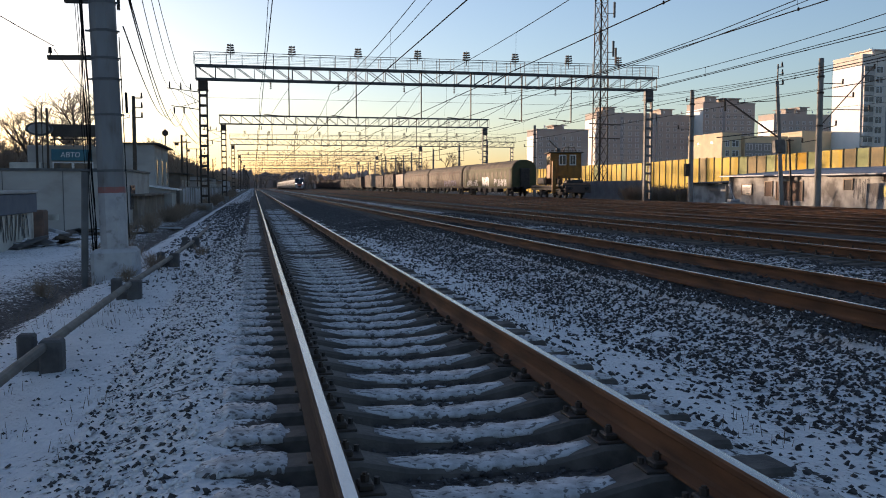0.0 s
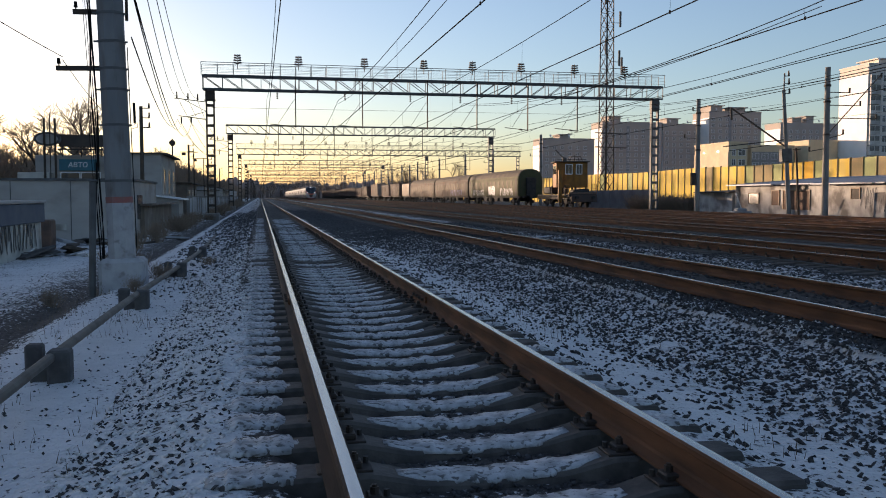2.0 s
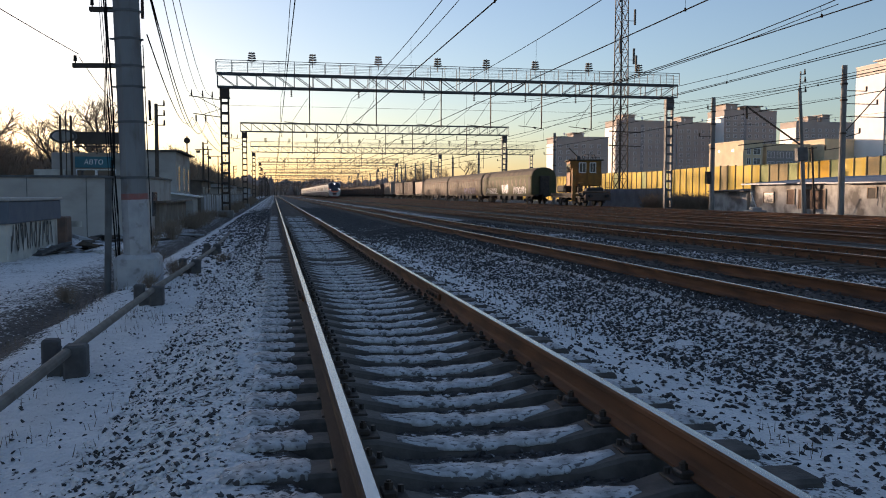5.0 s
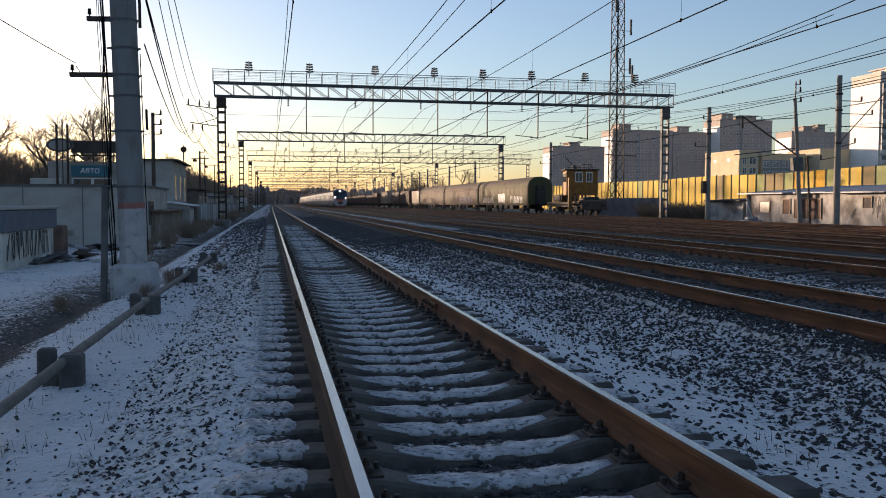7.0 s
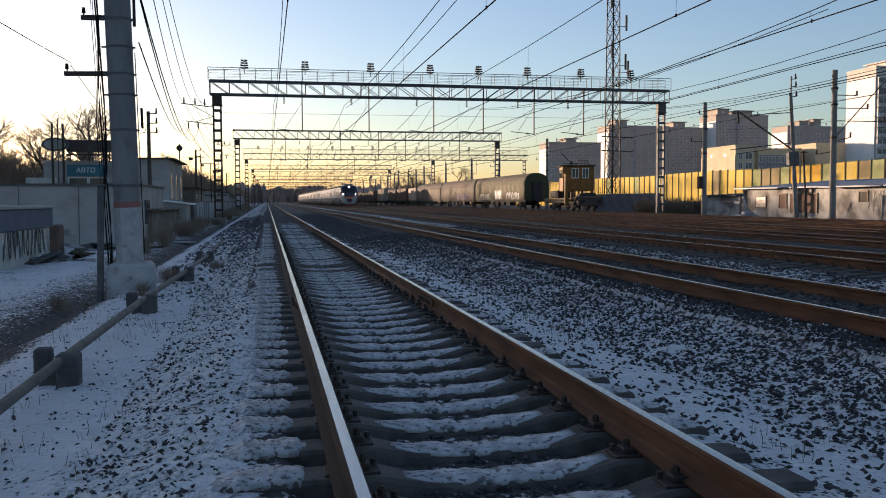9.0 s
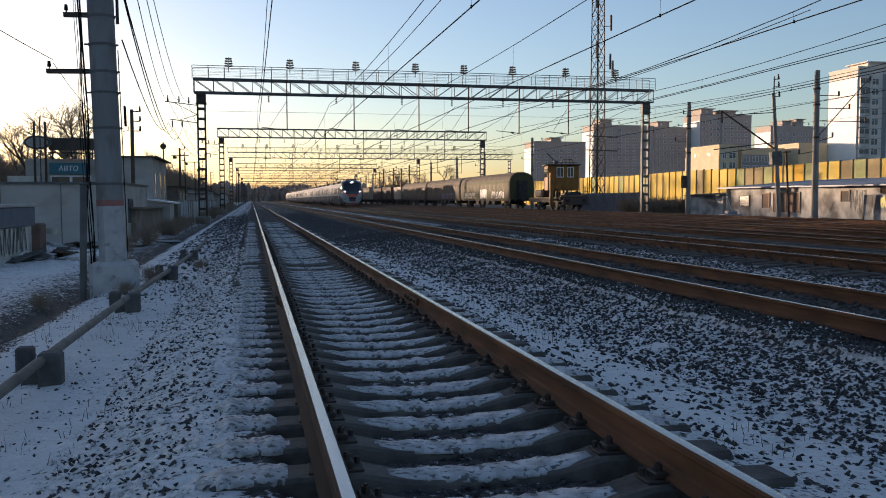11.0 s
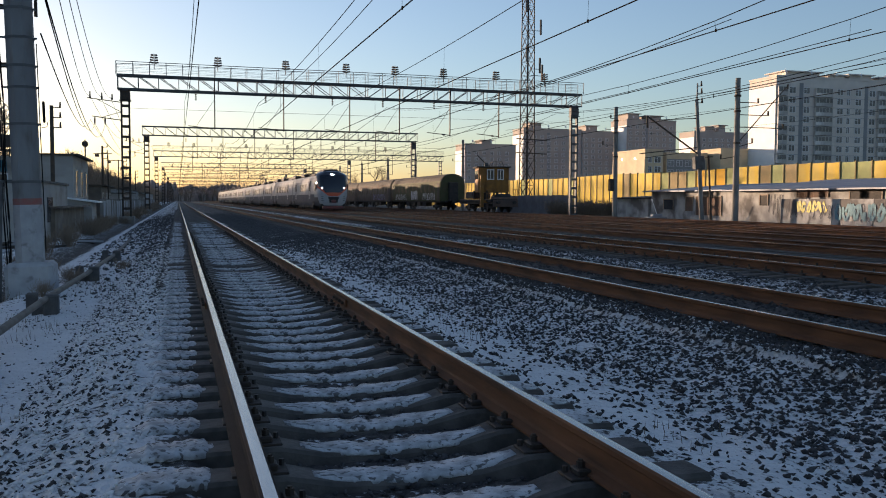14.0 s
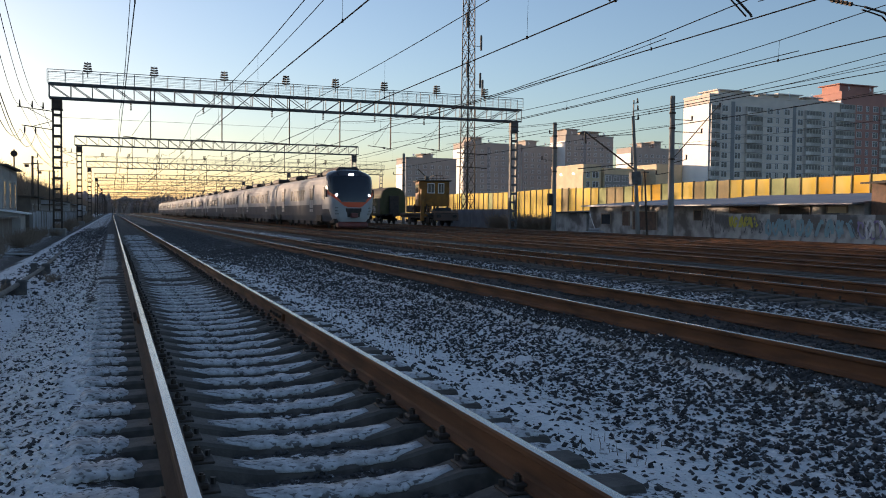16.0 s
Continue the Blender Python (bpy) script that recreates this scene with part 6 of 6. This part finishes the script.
def build_train():
    t = thing("electric_train", pose(17, 336, 0), "white and grey electric train with black visor and red front", "train")
    L, GAP = 22.2, 0.5
    win = Solid()
    win.box(-0.03, 0.03, -0.31, 0.31, 0, 0.85)
    win_me = win.mesh("window", M["train_glass"])
    door = Solid()
    door.box(-0.012, 0.012, -0.62, 0.62, 0, 2.1)
    for e in (-0.64, 0.0, 0.64):
        door.box(-0.016, 0.016, e - 0.02, e + 0.02, 0, 2.1, 1)
    door_me = door.mesh("door", [M["train_white"], M["train_grey"]])
    dw = Solid()
    dw.box(-0.022, 0.022, -0.19, 0.19, 0, 0.9)
    dw_me = dw.mesh("door_window", M["train_glass"])
    body_me = car_body(L).mesh("car_body", [M["train_white"], M["train_grey"], M["roof_dark"]])
    head_me = car_body(L, 2.6).mesh("car_body", [M["train_white"], M["train_grey"], M["roof_dark"]])
    under = Solid()
    under.box(-1.35, 1.35, 0.4, L - 0.2, 0.45, 0.75)
    for k in range(5):
        y = 6.0 + k * 2.5
        under.box(-1.6, 1.6, y - 0.9, y + 0.9, 0.25, 0.8, bev=0.05)
    under_me = under.mesh("underframe", M["black"])
    bogie_me = [bogie(0, y).mesh("bogie", M["black"]) for y in (3.4, L - 3.4)]
    roofbox = Solid()
    roofbox.box(-1.0, 1.0, 2.5, 6.0, 4.02, 4.5, bev=0.15)
    roofbox.box(-1.0, 1.0, L - 6.0, L - 2.5, 4.02, 4.5, bev=0.15)
    roofbox.box(-0.7, 0.7, 9.0, 13.0, 4.02, 4.38, bev=0.12)
    for y in (7.0, 8.0, 14.0, 15.0):
        roofbox.rod((-0.6, y, 4.05), (-0.6, y, 4.45), 0.07, 6)
        roofbox.rod((0.6, y, 4.05), (0.6, y, 4.45), 0.07, 6)
    rb_me = roofbox.mesh("roof_equipment", M["black"])
    for c in range(11):
        y0 = c * (L + GAP)
        body = part("car", head_me if c == 0 else body_me, None, t, "white car with grey lower band")
        body.location.y = y0
        o = part("underframe", under_me, None, body)
        for b in bogie_me:
            part("bogie", b, None, body)
        part("roof_equipment", rb_me, None, body)
        ys = [7.4, 8.3, 9.2, 10.6, 11.5, 12.4, 13.8, 14.7, 15.6]
        if c == 0:
            ys = [9.6, 10.5, 11.6, 12.5, 13.4, 14.6]
        for q in (-1, 1):
            for y in ys:
                o = part("window", win_me, None, body)
                o.location = (q * 1.735, y, 2.2)
                o.rotation_euler.y = q * -0.06
            for y in ((5.2, L - 3.6) if c else (6.4, L - 3.6)):
                o = part("door", door_me, None, body)
                o.location = (q * 1.755, y, 1.25)
                for e in (-0.32, 0.32):
                    o2 = part("door_window", dw_me, None, body)
                    o2.location = (q * 1.76, y + e, 2.2)
            s = Solid()
            s.box(q * 1.76 - 0.02, q * 1.76 + 0.02, 2.65 if c == 0 else 0.1, L - 0.1, 1.48, 1.56)
            part("side_rib", s, M["train_grey"], body)
            for y in (1.6 if c else 3.6, L - 1.6):
                s = Solid()
                s.box(q * 1.765 - 0.03, q * 1.765 + 0.03, y - 0.8, y + 0.8, 0.55, 1.0)
                part("step_recess", s, M["black"], body)
        if c:
            s = Solid()
            s.box(-1.3, 1.3, y0 - GAP, y0, 0.9, 3.9)
            part("gangway", s, M["black"], t, "black rubber gangway")
        # pantograph on every third car
        if c % 3 == 0:
            s = Solid()
            for a, b in (((-0.5, 17.5, 4.2), (-0.3, 18.8, 5.2)), ((0.5, 17.5, 4.2), (0.3, 18.8, 5.2)), ((-0.3, 18.8, 5.2), (-0.5, 17.7, 6.3 if c else 4.9)), ((0.3, 18.8, 5.2), (0.5, 17.7, 6.3 if c else 4.9)), ((-0.8, 17.7, 6.3 if c else 4.9), (0.8, 17.7, 6.3 if c else 4.9))):
                s.rod(a, b, 0.035, 5)
            part("pantograph", s, M["iron"], body)
    n = part("nose", nose(), [M["train_white"], M["visor"], M["train_red"], M["black"], M["train_grey"]], t, "rounded cab front with black visor")
    for x, z, y, r in ((-1.22, 2.5, 0.34, 0.085), (1.22, 2.5, 0.34, 0.085), (-0.12, 4.02, 0.78, 0.085), (0.06, 4.0, 0.76, 0.085)):
        s = Solid()
        s.rod((x, y, z), (x, y - 0.1, z), r, 14)
        part("headlight", s, M["headlight"], n, "bright white headlight")
    s = Solid()
    s.box(-1.15, 1.15, 0.1, 0.9, 0.12, 0.5, bev=0.1)
    s.box(-0.25, 0.25, -0.35, 0.6, 0.85, 1.2, bev=0.05)
    part("plough", s, M["train_plough"], n, "dull red plough")
    for q in (-1, 1):
        s = Solid()
        s.box(q * 1.78 - 0.08, q * 1.78 + 0.08, 1.1, 1.25, 2.35, 2.95, bev=0.03)
        s.rod((q * 1.6, 1.4, 2.9), (q * 1.78, 1.2, 2.9), 0.03, 5)
        part("mirror", s, M["black"], n)
        s = Solid()
        s.box(q * 1.745 - 0.02, q * 1.745 + 0.02, 1.9, 2.5, 2.2, 3.1)
        part("cab_window", s, M["train_glass"], n)
        for k in range(3):
            s = Solid()
            s.box(q * 1.05 - 0.28, q * 1.05 + 0.28, 0.05 + 0.12, 0.3, 1.1 + 0.22 * k, 1.14 + 0.22 * k)
            part("grille_slot", s, M["black"], n)
    s = Solid()
    s.box(-0.9, 0.9, 1.5, 5.2, 4.1, 4.62, bev=0.2)
    part("roof_fairing", s, M["black"], n, "dark roof fairing")
    return t


train = build_train()


# ---- loose ballast stones ----
def stone_field(name, n, place, size, label, material, seed):
    """Many small angular stones in one mesh, scattered by the function place(rng) -> x, y, z, scale."""
    r = np.random.default_rng(seed)
    base = np.array([(1, 0, 0), (-1, 0, 0), (0, 1, 0), (0, -1, 0), (0, 0, 1), (0, 0, -1)], float)
    tri = np.array([(0, 2, 4), (2, 1, 4), (1, 3, 4), (3, 0, 4), (2, 0, 5), (1, 2, 5), (3, 1, 5), (0, 3, 5)])
    x, y, z, sc = place(r, n)
    n = len(x)
    k = r.uniform(0.55, 1.25, (n, 6, 1)) * np.array([1.0, 0.85, 0.62])[None, None, :]
    pts = base[None] * k + r.normal(0, 0.16, (n, 6, 3))
    a = r.uniform(0, 6.28, n)
    c, s = np.cos(a), np.sin(a)
    tx = r.uniform(-0.5, 0.5, n)
    px = pts[:, :, 0] * c[:, None] - pts[:, :, 1] * s[:, None]
    py = pts[:, :, 0] * s[:, None] + pts[:, :, 1] * c[:, None]
    pz = pts[:, :, 2] + tx[:, None] * px
    sc = sc * size
    v = np.stack([px * sc[:, None] + x[:, None], py * sc[:, None] + y[:, None], pz * sc[:, None] + z[:, None]], -1).reshape(-1, 3)
    f = (tri[None] + (np.arange(n) * 6)[:, None, None]).reshape(-1, 3)
    me = bpy.data.meshes.new(name)
    me.vertices.add(len(v))
    me.vertices.foreach_set("co", v.ravel())
    me.loops.add(len(f) * 3)
    me.loops.foreach_set("vertex_index", f.ravel().astype(np.int32))
    me.polygons.add(len(f))
    me.polygons.foreach_set("loop_start", np.arange(0, len(f) * 3, 3, dtype=np.int32))
    me.update(calc_edges=True)
    me.materials.append(material)
    return tagged(new(name, me), label, "ballast", kind="stuff")


GX = np.arange(-6, 40, 0.05)
GZ = np.array([ground_profile(q) for q in GX])


def strip(x0, x1, y0, y1, power=1.6, bias=None):
    """Stones over a strip of ground, thinning with distance; bias(x, y) in 0..1 keeps or leaves out a stone."""
    def place(r, n):
        x = r.uniform(x0, x1, n)
        y = y0 + (y1 - y0) * r.random(n) ** power
        keep = r.random(n) < np.array([bias(a, b) for a, b in zip(x, y)]) if bias else np.ones(n, bool)
        x, y = x[keep], y[keep]
        low = np.where((x > 0.12) & (x < 2.1), 0.0, 1.0)
        z = np.interp(x, GX, GZ) + low * np.array([relief(a, b) for a, b in zip(x, y)]) + r.uniform(-0.012, 0.012, len(x)) + np.where((x > 5) & (x < 8), 0.075 * np.clip((34 - y) / 8, 0, 1), 0)
        return x, y, z, r.uniform(0.5, 1.25, len(x)) * (1 + np.clip(y - 12, 0, 40) * 0.012)
    return place


def patchy(x, y):
    v = noise.noise((x * 0.55, y * 0.5, 9.0)) + 0.6 * noise.noise((x * 2.1, y * 2.1, 2.0))
    return min(1, max(0.15, 0.66 + 0.09 * v))


M["stone"] = mat("dark_ballast_stone", (0.100, 0.096, 0.095), 0.95, 0, (0.042, 0.040, 0.040), 30, vary=0.6, spec=0.2)
M["stone_snow"] = mat("snow_dusted_stone", (0.68, 0.66, 0.64), 0.85, 0, (0.30, 0.285, 0.27), 16, vary=0.2, mix=(0.5, 0.7))
stone_field("ballast_shoulder", 6000, strip(-1.15, -0.2, 1.5, 30, 1.5, lambda x, y: min(1, 0.25 + 0.9 * patchy(x, y)) * (1 if x < -0.35 else 0.5)), 0.022, "dark angular ballast stones on the snowy shoulder", M["stone"], 1)
stone_field("ballast_far_shoulder", 9000, strip(-2.4, -0.3, 14, 95, 1.2, lambda x, y: 0.75 * patchy(x, y) * min(1, (y - 13) / 12) * min(1, (96 - y) / 30)), 0.045, "dark stones on the shoulder farther along", M["stone"], 8)
stone_field("ballast_six_foot", 100000, strip(2.5, 5.6, 2.0, 36, 1.5, lambda x, y: patchy(x, y) * float(np.interp(x, [2.5, 2.9, 3.3, 3.7, 4.3, 5.6], [0.16, 0.08, 0.16, 0.5, 0.66, 0.72]))), 0.029, "dark angular ballast stones between the tracks", M["stone"], 2)
stone_field("ballast_beyond", 30000, strip(5.2, 10.6, 4.0, 45, 1.4, lambda x, y: 0.95 * patchy(x, y)), 0.042, "dark ballast stones under the second track", M["stone"], 3)
stone_field("ballast_in_track", 22000, strip(0.1, 2.15, 1.5, 30, 1.7, lambda x, y: 0.7 if (abs(x - 0.33) < 0.35 or abs(x - 1.92) < 0.35) else 0.55), 0.024, "dark ballast stones between the sleepers", M["stone"], 4)
stone_field("ballast_far_six_foot", 26000, strip(2.4, 5.6, 24, 100, 1.3, lambda x, y: (0.45 + 0.5 * patchy(x, y)) * min(1, (y - 23) / 14) * min(1, (101 - y) / 35)), 0.046, "dark stones between the tracks farther along", M["stone"], 9)
stone_field("ballast_snowy", 11000, strip(3.3, 5.6, 2.0, 30, 1.5, lambda x, y: 0.6), 0.022, "snow-dusted ballast stones between the tracks", M["stone_snow"], 5)
stone_field("ballast_snowy_shoulder", 7000, strip(-1.2, -0.2, 1.5, 25, 1.5, lambda x, y: 0.8), 0.023, "snow-dusted stones on the shoulder", M["stone_snow"], 6)
stone_field("scattered_stones", 5200, strip(-5, -1.1, 3, 22, 1.2, lambda x, y: 0.5), 0.019, "loose dark stones lying on the snow", M["stone"], 7)


# ---- rubble and boards by the kiosk ----
def rubble(m, r):
    t = thing("rubble_heap", m, "snow-dusted heap of broken boards and concrete", "rubble")
    for k in range(14):
        s = Solid()
        a, b_, c = r.uniform(0.15, 0.7), r.uniform(0.08, 0.3), r.uniform(0.03, 0.12)
        s.box(-a, a, -b_, b_, 0, c, bev=0.015)
        o = part("slab", s, r.choice([M["post_dark"], M["stone_snow"], M["wall"], M["bark"]]), t)
        o.matrix_basis = pose(r.uniform(-1.2, 1.2), r.uniform(-0.9, 0.9), r.uniform(0, 0.12), r.uniform(-14, 14), r.uniform(-14, 14), r.uniform(0, 180))


rubble(pose(-6.4, 29.0, -0.72), random.Random(2))
rubble(pose(-5.6, 35.0, -0.72), random.Random(3))
rubble(pose(-4.6, 38.5, -0.70), random.Random(4))
for x, y, sc, k in ((-2.15, 15.6, 0.32, 0), (-1.95, 17.8, 0.4, 1), (-3.4, 15.2, 0.35, 2), (-2.6, 19.5, 0.5, 0), (-3.6, 22, 0.6, 1), (-3.9, 27, 0.7, 2), (-4.2, 31, 0.8, 0), (-4.0, 35, 0.8, 1), (-4.3, 38.5, 0.9, 2), (-1.2, 20.5, 0.3, 0), (-2.35, 7.6, 0.22, 1)):
    o = copy_thing(bushes[k], pose(x, y, ground_profile(x) - 0.02, 0, 0, 77 * k + 31 * x))
    o.scale = (sc, sc, sc)


# ---- dry grass ----
def grass_tuft(r, n, h):
    s = Solid()
    for k in range(n):
        a, b = r.gauss(0, 0.12), r.gauss(0, 0.12)
        lean = (r.gauss(0, 0.25), r.gauss(0, 0.25))
        hh = h * r.uniform(0.4, 1.0)
        s.rod((a, b, -0.02), (a + lean[0] * hh, b + lean[1] * hh, hh), 0.0035, 3, 0.001, caps=False)
    return s


M["straw"] = mat("dry_grass", (0.10, 0.08, 0.055), 0.9, 0, (0.15, 0.12, 0.08), 3)
gs = Solid()
g_r = random.Random(17)
for k in range(260):
    x, y = (g_r.uniform(-3.4, -1.0), 4 + 14 * g_r.random() ** 1.3) if k < 190 else (g_r.uniform(2.7, 4.2), 4 + 9 * g_r.random())
    if noise.noise((x * 0.8, y * 0.6, 4)) < -0.05:
        continue
    t_ = grass_tuft(g_r, 6, 0.07 + 0.07 * min(1, max(0, (y - 6) / 6)))
    gs.add([(a + x, b + y, c + ground_profile(x)) for a, b, c in t_.v], t_.f)
single("dry_grass", gs, M["straw"], "thin dry grass stalks poking through the snow", "grass", kind="stuff")


# ---- motion ----
def motions():
    walk(train, [(t, pose(TRACKS[3], y * TRACKS[3] / 17, 0)) for t, y in ((0, 336.0), (2, 301.5), (4, 267.5), (7, 217.0), (10.5, 158.8), (12.5, 124.8), (14.5, 90.0), (16, 63.5))])


motions()
